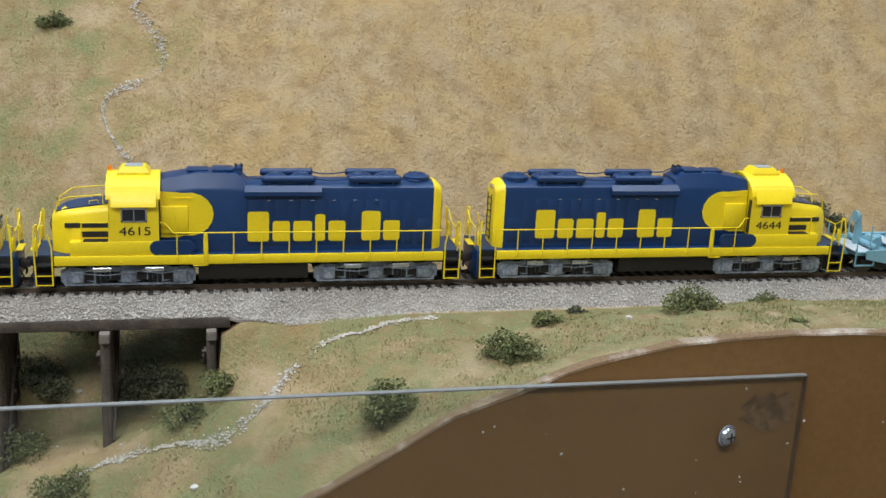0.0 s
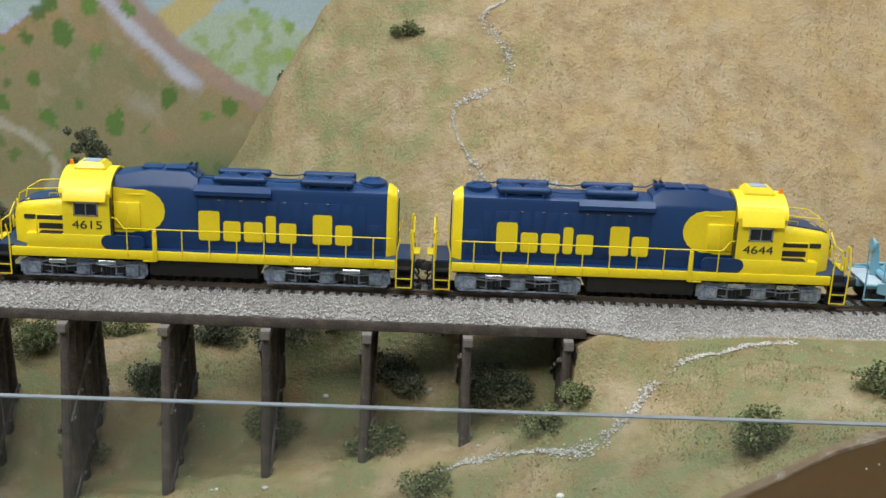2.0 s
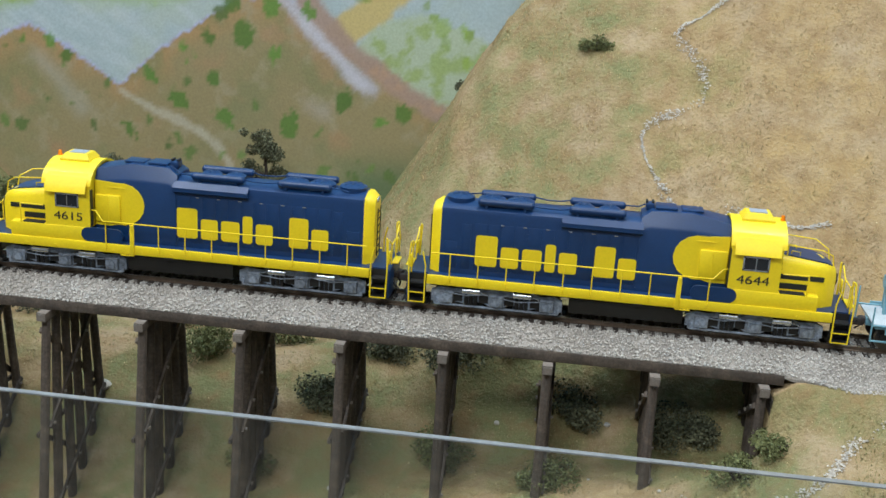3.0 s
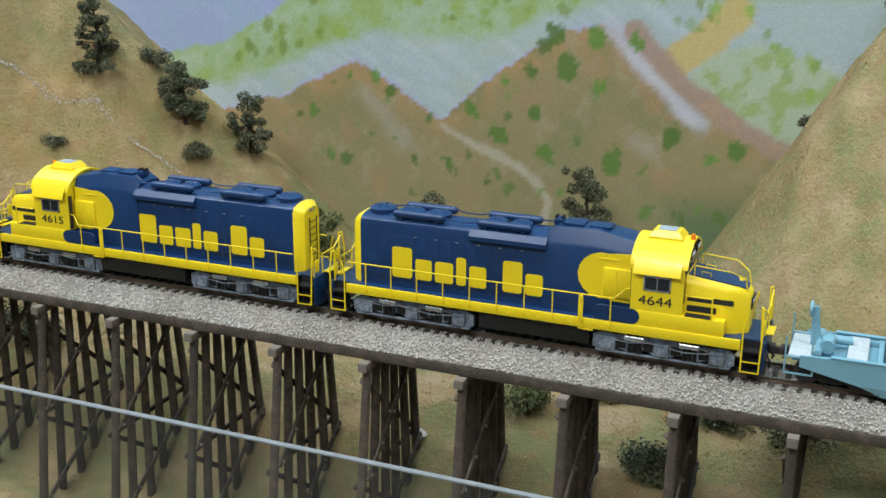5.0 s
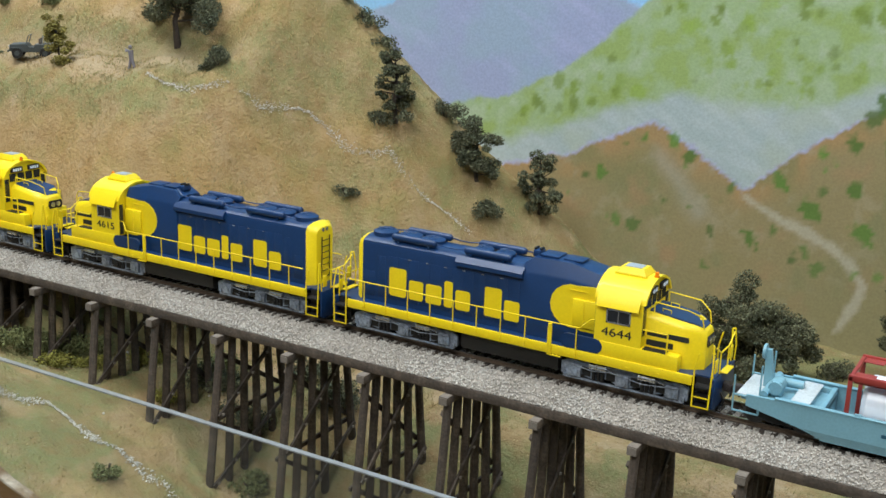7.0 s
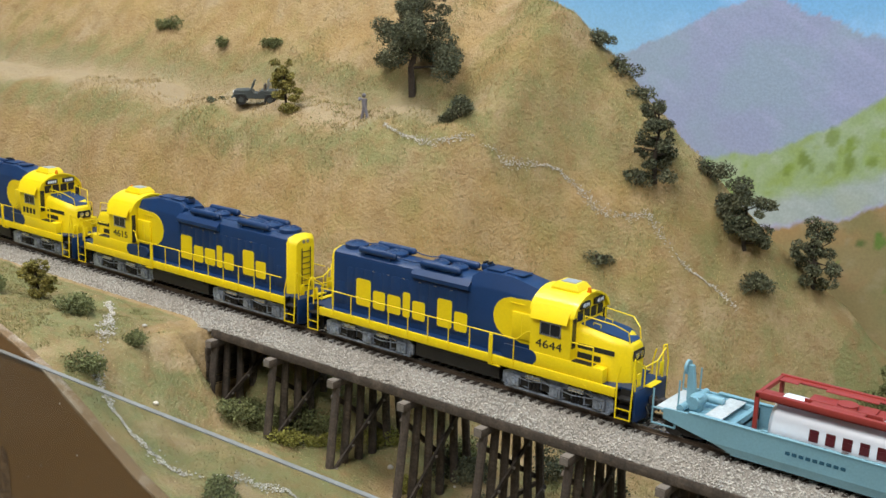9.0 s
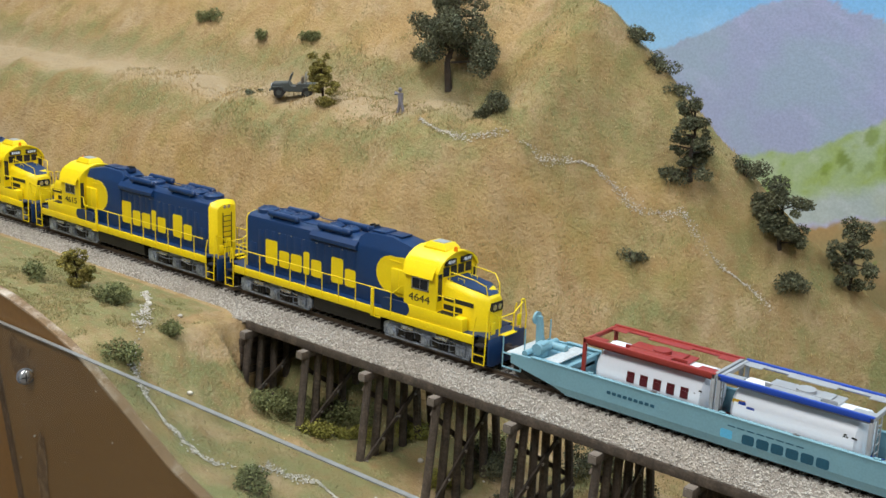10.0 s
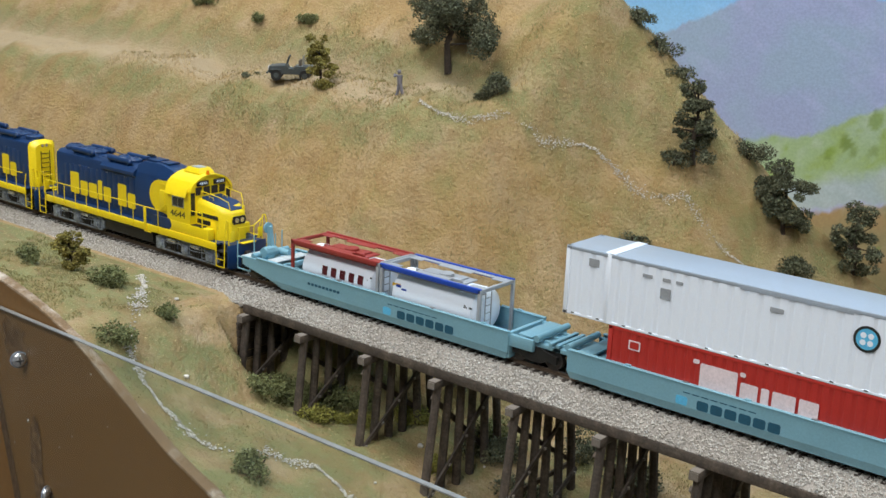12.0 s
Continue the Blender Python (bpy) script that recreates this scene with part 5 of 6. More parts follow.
def build_tank_container(x0, x1, frame_mat, end_mat, label, full_print):
    box_ob = empty("tank_container", label, "tank container", "tank containers")
    lo, hi, half = 2.8, 32.0, 14.9
    bm = bmesh.new()
    rings = []
    for x, r in ((x0 + 4.5, 4), (x0 + 5.2, 9.4), (x0 + 7.5, 12.2), (x1 - 7.5, 12.2), (x1 - 5.2, 9.4), (x1 - 4.5, 4)):
        rings.append([(x, r * 1.06 * math.cos(math.tau * k / 28), 16.6 + r * math.sin(math.tau * k / 28)) for k in range(28)])
    loft(bm, rings)
    tank = tpart("tank", bm, WHITE, box_ob, "glossy white tank barrel", 50)
    for y in (-half + .7, half - .7):
        for z in (lo + .8, hi - .8):
            bm = bmesh.new()
            tall = 2.6 if z > 20 else 1.0
            box(bm, (x0, y - .8, z - tall / 2), (x1, y + .8, z + tall / 2), .2)
            tpart("side_rail", bm, frame_mat, box_ob)
    for x, m in ((x0 + .8, frame_mat if end_mat is None else GREY), (x1 - .8, end_mat or GREY)):
        for y in (-half + .7, half - .7):
            bm = bmesh.new()
            box(bm, (x - .9, y - .8, lo), (x + .9, y + .8, hi), .2)
            tpart("corner_post", bm, m, box_ob)
        bm = bmesh.new()
        box(bm, (x - .8, -half, hi - 2.0), (x + .8, half, hi), .2)
        tpart("top_beam", bm, m, box_ob)
        bm = bmesh.new()
        box(bm, (x - .8, -half, lo), (x + .8, half, lo + 2.0), .2)
        tpart("bottom_beam", bm, m, box_ob)
    top_mat = frame_mat if full_print else GREY
    bm = bmesh.new()
    middle = (x0 + x1) / 2
    box(bm, (middle - 16, -6.4, 29.0), (middle + 16, 6.4, 29.8), .2)
    box(bm, (middle - 16, -6.4, 29.6), (middle + 16, -5.6, 31.6), .2)
    rod(bm, (middle, 0, 29.0), (middle, 0, 31.4), 4.2, 16)
    box(bm, (middle + 6, -4.4, 29.6), (middle + 12, 4.4, 30.8), .4)
    tpart("manway_deck", bm, top_mat, box_ob)
    for s in (-1, 1):
        bm = bmesh.new()
        for a, b in ((x0 + 1.8, x0 + 10), (x0 + 22, x1 - 24), (x1 - 10, x1 - 1.8)):
            box(bm, (a, s * (half - 1.4), hi - .7), (b, s * (half - 7.4), hi - .2), .1)
        box(bm, (x0 + 1.8, s * (half - 1.4), hi - .8), (x1 - 1.8, s * (half - 4.2), hi - .3), .1)
        tpart("top_sheet", bm, top_mat, box_ob)
    bm = bmesh.new()
    prism(bm, [(y, z) for y, z in ((-half + 1.4, hi - 2.4), (-7, hi - 3.4), (-7, hi - 4.0), (-half + 1.4, hi - 3.2))], "x", x0 + 2, x1 - 2)
    tpart("top_skirt", bm, top_mat, box_ob)
    bm = bmesh.new()
    for k in range(6):
        rod(bm, (x1 + .2, -10.5, 7 + 4 * k), (x1 + .2, -5.5, 7 + 4 * k), .3, 6)
    for y in (-10.5, -5.5):
        rod(bm, (x1 + .2, y, 4), (x1 + .2, y, 30), .35, 6)
    tpart("ladder", bm, GREY, box_ob)
    for s in (-1, 1):
        def wrapped(z):
            return s * (12.2 * 1.06 * math.sqrt(max(0, 1 - ((z - 16.6) / 12.3) ** 2)) + .08)
        if full_print:
            a = x0 + 23.6 if s < 0 else x1 - 23.6 - 33
            for k in range(5):
                bm = bmesh.new()
                for low in (16.2, 17.9, 19.6):
                    slab(bm, a + k * 6.9, a + k * 6.9 + 3.9, low, low + 1.75, wrapped(low), .14, .15)
                tpart("marking_block", bm, DARKRED, tank)
        else:
            q = x0 + 6.5 if s < 0 else x1 - 20
            bm = bmesh.new()
            slab(bm, q, q + 6, 20.8, 22.6, wrapped(22), .12, .5)
            slab(bm, q + 8, q + 14, 16.6, 18.2, wrapped(20), .12, .5)
            tpart("swoosh", bm, paint("print_amber", (.70, .42, .02), .6), tank)
            bm = bmesh.new()
            slab(bm, q + 3, q + 6.4, 17.0, 22.2, wrapped(21.5), .14, .6)
            slab(bm, q + 7, q + 10.6, 17.4, 20.8, wrapped(20.6), .14, .6)
            tpart("logo_block", bm, COBALT, tank)
        bm = bmesh.new()
        rng = random.Random(int(x0) + s)
        for k in range(9):
            q = (x1 - 15 if s < 0 else x0 + 7) + rng.uniform(0, 7)
            z = 14.5 + rng.uniform(0, 7)
            slab(bm, q, q + rng.uniform(.6, 2.4), z, z + .7, wrapped(20.5), .1, .2)
        tpart("fine_print", bm, PRINT, tank)
    return box_ob


def build_box_container(x0, x1, lo, hi, body, top, label, pitch, posts=()):
    ob = empty("shipping_container", label, "container", "box containers")
    half = 14.9
    for s in (-1, 1):
        count = int((x1 - x0 - 4) / pitch)
        outline = []
        for k in range(count):
            a = x0 + 2 + k * (x1 - x0 - 4) / count
            w = (x1 - x0 - 4) / count
            outline += [(a, s * (half - .5)), (a + w * .16, s * (half - .05)), (a + w * .62, s * (half - .05)), (a + w * .78, s * (half - .5))]
        outline += [(x1 - 2, s * (half - .5)), (x1 - 2, s * (half - 1.2)), (x0 + 2, s * (half - 1.2))]
        bm = bmesh.new()
        prism(bm, outline, "z", lo + 1, hi - 1)
        wall = tpart("side_wall", bm, body, ob, "corrugated side wall", 20)
        for z0, z1 in ((lo, lo + 1.2), (hi - 1.6, hi)):
            bm = bmesh.new()
            box(bm, (x0, s * (half - 1.4), z0), (x1, s * half, z1), .15)
            tpart("side_rail", bm, body if z0 == lo else top, ob)
        for x in (x0 + 1, x1 - 1, *posts):
            bm = bmesh.new()
            box(bm, (x - 1.1, s * (half - 1.4), lo), (x + 1.1, s * (half + .1), hi), .2)
            tpart("corner_post", bm, body, ob)
    bm = bmesh.new()
    box(bm, (x0 + .4, -half + .4, hi - 1.0), (x1 - .4, half - .4, hi + .1), .05)
    roof = tpart("roof_panel", bm, top, ob)
    for p in posts:
        bm = bmesh.new()
        box(bm, (p - 2.6, -half + .3, hi), (p + 2.6, half - .3, hi + .55), .15)
        tpart("roof_bow", bm, body, roof, "pale reinforcing band across the roof")
    bm = bmesh.new()
    box(bm, (x0 + .1, -half + .6, lo + .4), (x0 + 1.0, half - .6, hi - .4))
    for y in (-8, -4, 4, 8):
        rod(bm, (x0 - .3, y, lo + 1), (x0 - .3, y, hi - 1), .35, 6)
    tpart("end_door", bm, body, ob)
    bm = bmesh.new()
    box(bm, (x1 - 1.0, -half + .6, lo + .4), (x1 - .1, half - .6, hi - .4))
    box(bm, (x0 + 1, -half + 1, lo), (x1 - 1, half - 1, lo + .8))
    tpart("end_wall", bm, body, ob)
    bm = bmesh.new()
    for x in (x0 + 1.2, x1 - 1.2):
        for y in (-half + 1.2, half - 1.2):
            for z in (lo, hi - 1.6):
                box(bm, (x - 1.3, y - 1.3, z - .1), (x + 1.3, y + 1.3, z + 1.7), .3)
    tpart("corner_casting", bm, GREY if body is not RED else RED, ob)
    return ob


def container_prints(ob, kind):
    y = -15.02
    if kind == "white":
        for x0, x1, z0, z1, m in ((627.4, 632.4, 50.6, 55.6, GREY), (618, 623, 58.6, 60.2, GREY), (628, 632, 58.6, 60.2, GREY), (634.5, 638, 58.8, 60.2, GREY), (678, 684, 56.6, 58.6, GREY), (590, 595.5, 58.0, 61.6, GREY)):
            bm = bmesh.new()
            slab(bm, x0, x1, z0, z1, y, .1, .3)
            tpart("printed_panel", bm, m, ob)
        bm = bmesh.new()
        rod(bm, (718.4, y, 54.6), (718.4, y - .12, 54.6), 5.4, 32)
        tpart("round_badge", bm, PRINT, ob, "round black badge with blue and white discs")
        bm = bmesh.new()
        rod(bm, (718.4, y - .1, 54.6), (718.4, y - .2, 54.6), 4.3, 32)
        tpart("badge_disc", bm, SKYPRINT, ob)
        bm = bmesh.new()
        for a in range(4):
            dx, dz = 2.1 * math.cos(radians(45 + 90 * a)), 2.1 * math.sin(radians(45 + 90 * a))
            rod(bm, (718.4 + dx, y - .18, 54.6 + dz), (718.4 + dx, y - .26, 54.6 + dz), 1.2, 12)
        tpart("badge_disc", bm, WHITE, ob)
        bm = bmesh.new()
        for k in range(13):
            x = 582 + k * 13.8
            box(bm, (x, -15.05, 33.4), (x + 1.6, -14.9, 33.9))
        tpart("lashing_slot", bm, PRINT, ob)
        bm = bmesh.new()
        box(bm, (664, -15.05, 63.2), (712, -14.95, 64.4))
        tpart("dark_stripe", bm, ROOFGREY, ob)
    else:
        for x0, x1, z0, z1 in ((650, 667.5, 15.4, 26.4), (669, 677, 15.4, 22.8), (678.4, 682, 15.4, 22.8), (683.4, 693.6, 15.4, 22.8), (695, 703.4, 15.4, 22.8), (646.4, 649.4, 25.6, 27.6), (668.4, 671, 25.2, 27.2)):
            bm = bmesh.new()
            slab(bm, x0, x1, z0, z1, y, .12, .7)
            tpart("marking_block", bm, PINKWHITE, ob)
        bm = bmesh.new()
        slab(bm, 614, 620, 23.5, 28.0, y, .1, .4)
        tpart("printed_panel", bm, PINKWHITE, ob)
        bm = bmesh.new()
        slab(bm, 614.7, 619.3, 24.1, 27.4, y - .06, .1, .4)
        tpart("printed_panel", bm, RED, ob)


AHEAD = build_locomotive("0000", "yellow and navy diesel locomotive leading the train, cab trailing", readable=False)
MIDDLE = build_locomotive("4615", "yellow and navy diesel locomotive numbered 4615")
REAR = build_locomotive("4644", "yellow and navy diesel locomotive numbered 4644, cab trailing")
CAR_ONE = build_well_car(344.5, 383, 546, 576, "teal well car carrying two tank containers", True, (351, 548), 475.2)
build_car_truck(CAR_ONE, 364)
build_car_truck(CAR_ONE, 561)
build_coupler(CAR_ONE, 341.5, -1)
CAR_TWO = build_well_car(568, 601, 746, 778, "teal well car carrying a red and a white container", False, (583, 766), 650.8)
build_car_truck(CAR_TWO, 764)
TANK_ONE = build_tank_container(391.2, 459.2, MAROON, None, "white tank container in a red steel frame", True)
TANK_TWO = build_tank_container(460.4, 528.4, COBALT, GREY, "white tank container in a blue and grey frame", False)
BOX_RED = build_box_container(603.0, 743.0, 2.8, 32.4, RED, RED, "red corrugated container low in the well", 4.6)
container_prints(BOX_RED, "red")
BOX_WHITE = build_box_container(577.4, 764.0, 32.6, 65.4, WHITE, ROOFGREY, "long white container with grey roof stacked on top", 6.6, (600.5, 740.5))
container_prints(BOX_WHITE, "white")

# ---- plants ----
def leaf_cloud(clumps, rng, leaf, per):
    """Small ragged leaves set over clumps given as centre, radius, flatness."""
    verts, faces = [], []
    for (cx, cy, cz), r, flat in clumps:
        for _ in range(int(per * (r / .008) ** 1.6) + 8):
            u = Vector((rng.gauss(0, 1), rng.gauss(0, 1), rng.gauss(0, 1))).normalized() * r * rng.uniform(.5, 1.05)
            p = Vector((cx + u.x, cy + u.y, cz + u.z * flat))
            n = Vector((rng.gauss(0, 1), rng.gauss(0, 1), rng.gauss(.4, 1))).normalized()
            a = n.orthogonal().normalized()
            b = n.cross(a)
            s = leaf * rng.uniform(.6, 1.4)
            k = len(verts)
            verts += [p + a * s, p + b * s * .8, p - a * s * .9 + n * s * .3, p - b * s * .8]
            faces += [(k, k + 1, k + 2), (k, k + 2, k + 3)]
    return verts, faces


def leaf_part(name, clumps, rng, leaf, per, material, parent, label=""):
    verts, faces = leaf_cloud(clumps, rng, leaf, per)
    me = bpy.data.meshes.new(name)
    me.from_pydata(verts, [], faces)
    me.materials.append(material)
    ob = new(name, me)
    ob.parent = parent
    return tagged(ob, label)


def build_bush(x, y, r, material, seed, label, sink=.0):
    rng = random.Random(seed)
    r *= 1.25
    z = rough_height(x, y) - sink
    bush = empty("bush", label, "bush")
    bush.location = (x, y, z)
    clumps = []
    for _ in range(rng.randint(7, 10)):
        a, d = rng.uniform(0, math.tau), r * rng.uniform(.1, .75)
        rr = r * rng.uniform(.32, .55)
        clumps.append(((d * math.cos(a) * 1.15, d * math.sin(a) * .8, rr * .5 + rng.uniform(0, r * .55) * (1 - d / r)), rr, .85))
    leaf_part("foliage", clumps, rng, .00068, 380, material, bush)
    bm = bmesh.new()
    for _ in range(4):
        a = rng.uniform(0, math.tau)
        rod(bm, (0, 0, -.002), (r * .5 * math.cos(a), r * .5 * math.sin(a), r * .6), .0005, 5, .0003)
    part("twig", bm, BARK, bush)
    return bush


def build_tree(x, y, tall, wide, material, seed, label, lean=.1, bare=.3):
    rng = random.Random(seed)
    z = rough_height(x, y)
    tree = empty("tree", label, "tree")
    tree.location = (x, y, z - .001)
    tip = Vector((lean * tall * rng.uniform(-1, 1), lean * tall * rng.uniform(-1, 1), tall * .86))
    bm = bmesh.new()
    spine = [Vector((0, 0, 0)), tip * .3 + Vector((rng.uniform(-1, 1), rng.uniform(-1, 1), 0)) * wide * .08, tip * .62 + Vector((rng.uniform(-1, 1), rng.uniform(-1, 1), 0)) * wide * .12, tip]
    girth = tall * .034
    for k in range(3):
        rod(bm, spine[k], spine[k + 1], girth * (1 - .28 * k), 8, girth * (.72 - .25 * k))
    trunk = part("trunk", bm, BARK, tree)
    clumps = [(tuple(tip), wide * .30, .9)]
    for n in range(13):
        f = bare + (1 - bare) * (n + rng.random()) / 13
        base = tip * f
        a = n * 2.4 + rng.uniform(-.4, .4)
        reach = wide * (1.25 - .85 * f) * rng.uniform(.5, 1.1)
        end = base + Vector((reach * math.cos(a), reach * math.sin(a) * .9, tall * rng.uniform(-.04, .14)))
        bm = bmesh.new()
        rod(bm, base * .94, end, girth * .34, 6, girth * .14)
        part("limb", bm, BARK, trunk)
        for _ in range(3):
            q = end * rng.uniform(.72, 1.05) + Vector((rng.uniform(-1, 1), rng.uniform(-1, 1), rng.uniform(-.6, .8))) * wide * .22
            clumps.append((tuple(q), wide * rng.uniform(.16, .34), .74))
    leaf_part("crown", clumps, rng, .00076, 500, material, tree)
    return tree


for n, (x, y, tall, wide, bare, m, label) in enumerate((
    (-.830, .174, .080, .035, .30, LEAF, "tall dark oak standing behind the clearing"),
    (-.913, .136, .032, .0115, .25, OLIVE, "small yellow-olive tree beside the jeep"),
    (-.665, .216, .058, .0155, .15, LEAF, "slender dark tree on the ridge"),
    (-.612, .242, .046, .020, .10, LEAF, "spreading dark tree on the falling ridge"),
    (-.576, .272, .046, .017, .10, LEAF, "dark tree leaning out at the foot of the ridge"),
    (-.503, .235, .066, .022, .22, MOSS, "mossy green tree behind the trestle"),
    (-.420, .238, .068, .028, .14, LEAF, "dark green tree behind the trestle"),
    (-.392, .246, .058, .030, .12, LEAF, "broad dark green tree behind the trestle"),
    (-.318, .292, .088, .024, .14, LEAF, "slender dark tree before the painted hills"),
    (-.936, -.050, .027, .0135, .25, OLIVE, "low olive tree beside the track"),
)):
    build_tree(x, y, tall, wide, m, 40 + n, label, bare=bare)

for n, (x, y, r, m, label) in enumerate((
    (.128, -.066, .0125, MOSS, "round green bush beside the track"),
    (.074, -.080, .0125, MOSS, "round green bush above the fascia"),
    (.232, -.030, .0120, MOSS, "low spreading green bush"),
    (.283, -.010, .0090, MOSS, "low green bush by the ballast"),
    (.158, -.028, .0065, MOSS, "small green tuft by the ballast"),
    (.265, -.075, .0060, MOSS, "small green tuft near the fascia"),
    (.181, -.008, .0040, LEAF, "tiny dark tuft by the ballast"),
    (.005, -.020, .0090, MOSS, "shaggy bush hanging on the abutment bank"),
    (.003, -.006, .0070, MOSS, "shaggy bush hanging on the abutment bank"),
    (-.010, -.024, .0110, MOSS, "green bush at the foot of the abutment"),
    (-.066, -.040, .0115, MOSS, "green bush on the valley slope"),
    (-.095, .004, .0130, MOSS, "green bush beneath the trestle"),
    (-.022, .095, .0130, LEAF, "dark green bush at the foot of the hill"),
    (.355, .080, .0110, LEAF, "dark green bush at the foot of the hill"),
    (.372, .072, .0090, LEAF, "dark green bush at the foot of the hill"),
    (-.088, .196, .0075, MOSS, "small dark shrub high on the bare hill"),
    (-.152, .030, .0150, MOSS, "green brush beneath the trestle"),
    (-.215, .060, .0170, LEAF, "dark brush beneath the trestle"),
    (-.120, .075, .0140, LEAF, "dark brush beneath the trestle"),
    (-.060, .060, .0130, LEAF, "dark brush beneath the trestle"),
    (-.290, .090, .0150, MOSS, "green brush behind the trestle"),
    (-.962, -.064, .0100, MOSS, "low green bush beside the track"),
    (-.893, -.056, .0105, MOSS, "low green bush beside the track"),
    (-.905, -.042, .0080, MOSS, "low green bush beside the track"),
    (-.848, -.047, .0080, MOSS, "low green bush on the bank"),
    (-.838, -.090, .0105, MOSS, "low green bush above the fascia"),
    (-.838, -.010, .0075, MOSS, "shaggy bush on the abutment bank"),
    (-.808, -.014, .0115, MOSS, "bushy green shrub at the foot of the abutment"),
    (-.812, .012, .0150, MOSS, "bushy green shrub at the foot of the abutment"),
    (-.792, .024, .0150, MOSS, "bushy green shrub at the foot of the abutment"),
    (-.770, .012, .0060, LIME, "lime green weed beneath the trestle"),
    (-.745, -.074, .0100, MOSS, "low green bush in the valley"),
    (-.668, -.060, .0080, MOSS, "low green bush in the valley"),
    (-.626, .010, .0120, MOSS, "green brush beneath the trestle"),
    (-.585, -.030, .0100, MOSS, "green brush beneath the trestle"),
    (-.905, .130, .0065, OLIVE, "small shrub at the foot of the olive tree"),
    (-.983, .130, .0045, LEAF, "tiny dark shrub on the bench"),
    (-.986, .142, .0032, LEAF, "tiny dark shrub on the bench"),
    (-1.048, .198, .0075, MOSS, "low shrub on the upper slope"),
    (-.988, .197, .0075, MOSS, "low shrub on the upper slope"),
    (-1.120, .205, .0095, MOSS, "low shrub on the upper slope"),
    (-.774, .156, .0105, LEAF, "low dark shrub near the clearing"),
    (-.786, .160, .0085, LEAF, "low dark shrub near the clearing"),
    (-.680, .178, .0085, LEAF, "low dark shrub on the hillside"),
    (-.676, .210, .0095, LEAF, "dark shrub beside the ridge tree"),
    (-.725, .238, .0095, LEAF, "dark brush along the skyline"),
    (-.706, .240, .0105, LEAF, "dark brush along the skyline"),
    (-.692, .240, .0090, LEAF, "dark brush along the skyline"),
    (-.642, .246, .0105, LEAF, "dark brush along the skyline"),
    (-.630, .244, .0080, LEAF, "dark brush along the skyline"),
    (-.600, .238, .0110, LEAF, "dark brush beside the ridge tree"),
    (-.545, .170, .0070, LEAF, "small dark shrub at the hill's foot"),
    (-.470, .250, .0120, MOSS, "green brush before the painted hills"),
    (-.355, .275, .0120, LEAF, "dark brush before the painted hills"),
    (-.300, .280, .0100, MOSS, "green brush before the painted hills"),
    (-.510, .225, .0110, MOSS, "green brush before the painted hills"),
    (-.440, .215, .0100, LEAF, "dark brush before the painted hills"),
    (-.410, .262, .0130, MOSS, "green brush before the painted hills"),
    (-.385, .230, .0090, MOSS, "green brush before the painted hills"),
    (-.325, .245, .0120, LEAF, "dark brush before the painted hills"),
    (-.270, .260, .0110, MOSS, "green brush before the painted hills"),
    (-.240, .235, .0100, LEAF, "dark brush before the painted hills"),
    # four dark bushes added to stand in for the deck's shade
    (-.030, .030, .0150, LEAF, "dark brush added to deepen the shade beneath the trestle"),
    (-.085, .045, .0160, LEAF, "dark brush added to deepen the shade beneath the trestle"),
    (-.150, .075, .0170, LEAF, "dark brush added to deepen the shade beneath the trestle"),
    (-.190, .095, .0160, LEAF, "dark brush added to deepen the shade beneath the trestle"),
    (-.255, .110, .0150, MOSS, "green brush behind the trestle"),
    (-.250, .030, .0120, MOSS, "green brush behind the trestle"),
    (-.330, .130, .0150, MOSS, "green brush behind the trestle"),
    (-.400, .120, .0150, LEAF, "dark brush behind the trestle"),
    (-.480, .140, .0150, LEAF, "dark brush behind the trestle"),
    (-.560, .140, .0140, LEAF, "dark brush behind the trestle"),
    (-.640, .085, .0140, LEAF, "dark brush behind the trestle"),
    (-.700, .065, .0130, MOSS, "green brush behind the trestle"),
    (-.740, .045, .0110, LIME, "lime green weeds beneath the trestle"),
    (-.760, .020, .0090, LIME, "lime green weeds beneath the trestle"),
    (-.700, .020, .0090, LIME, "lime green weeds beneath the trestle"),
    (-.778, .000, .0100, LIME, "lime green weeds beneath the trestle"),
    (-.772, .036, .0120, MOSS, "green brush beneath the trestle"),
    (-.130, .322, .0100, LEAF, "dark brush on the skyline of the bare hill"),
    # more dark brush added to darken the valley under the deck
    (-.735, .075, .0150, LEAF, "dark brush added to deepen the shade beneath the trestle"),
    (-.690, .050, .0140, LEAF, "dark brush added to deepen the shade beneath the trestle"),
    (-.655, .040, .0140, LEAF, "dark brush added to deepen the shade beneath the trestle"),
    (-.610, .070, .0150, LEAF, "dark brush added to deepen the shade beneath the trestle"),
    (-.178, .300, .0060, LEAF, "small dark shrub on the hill's edge"),
)):
    build_bush(x, y, r, m, 300 + n, label, sink=.0015)


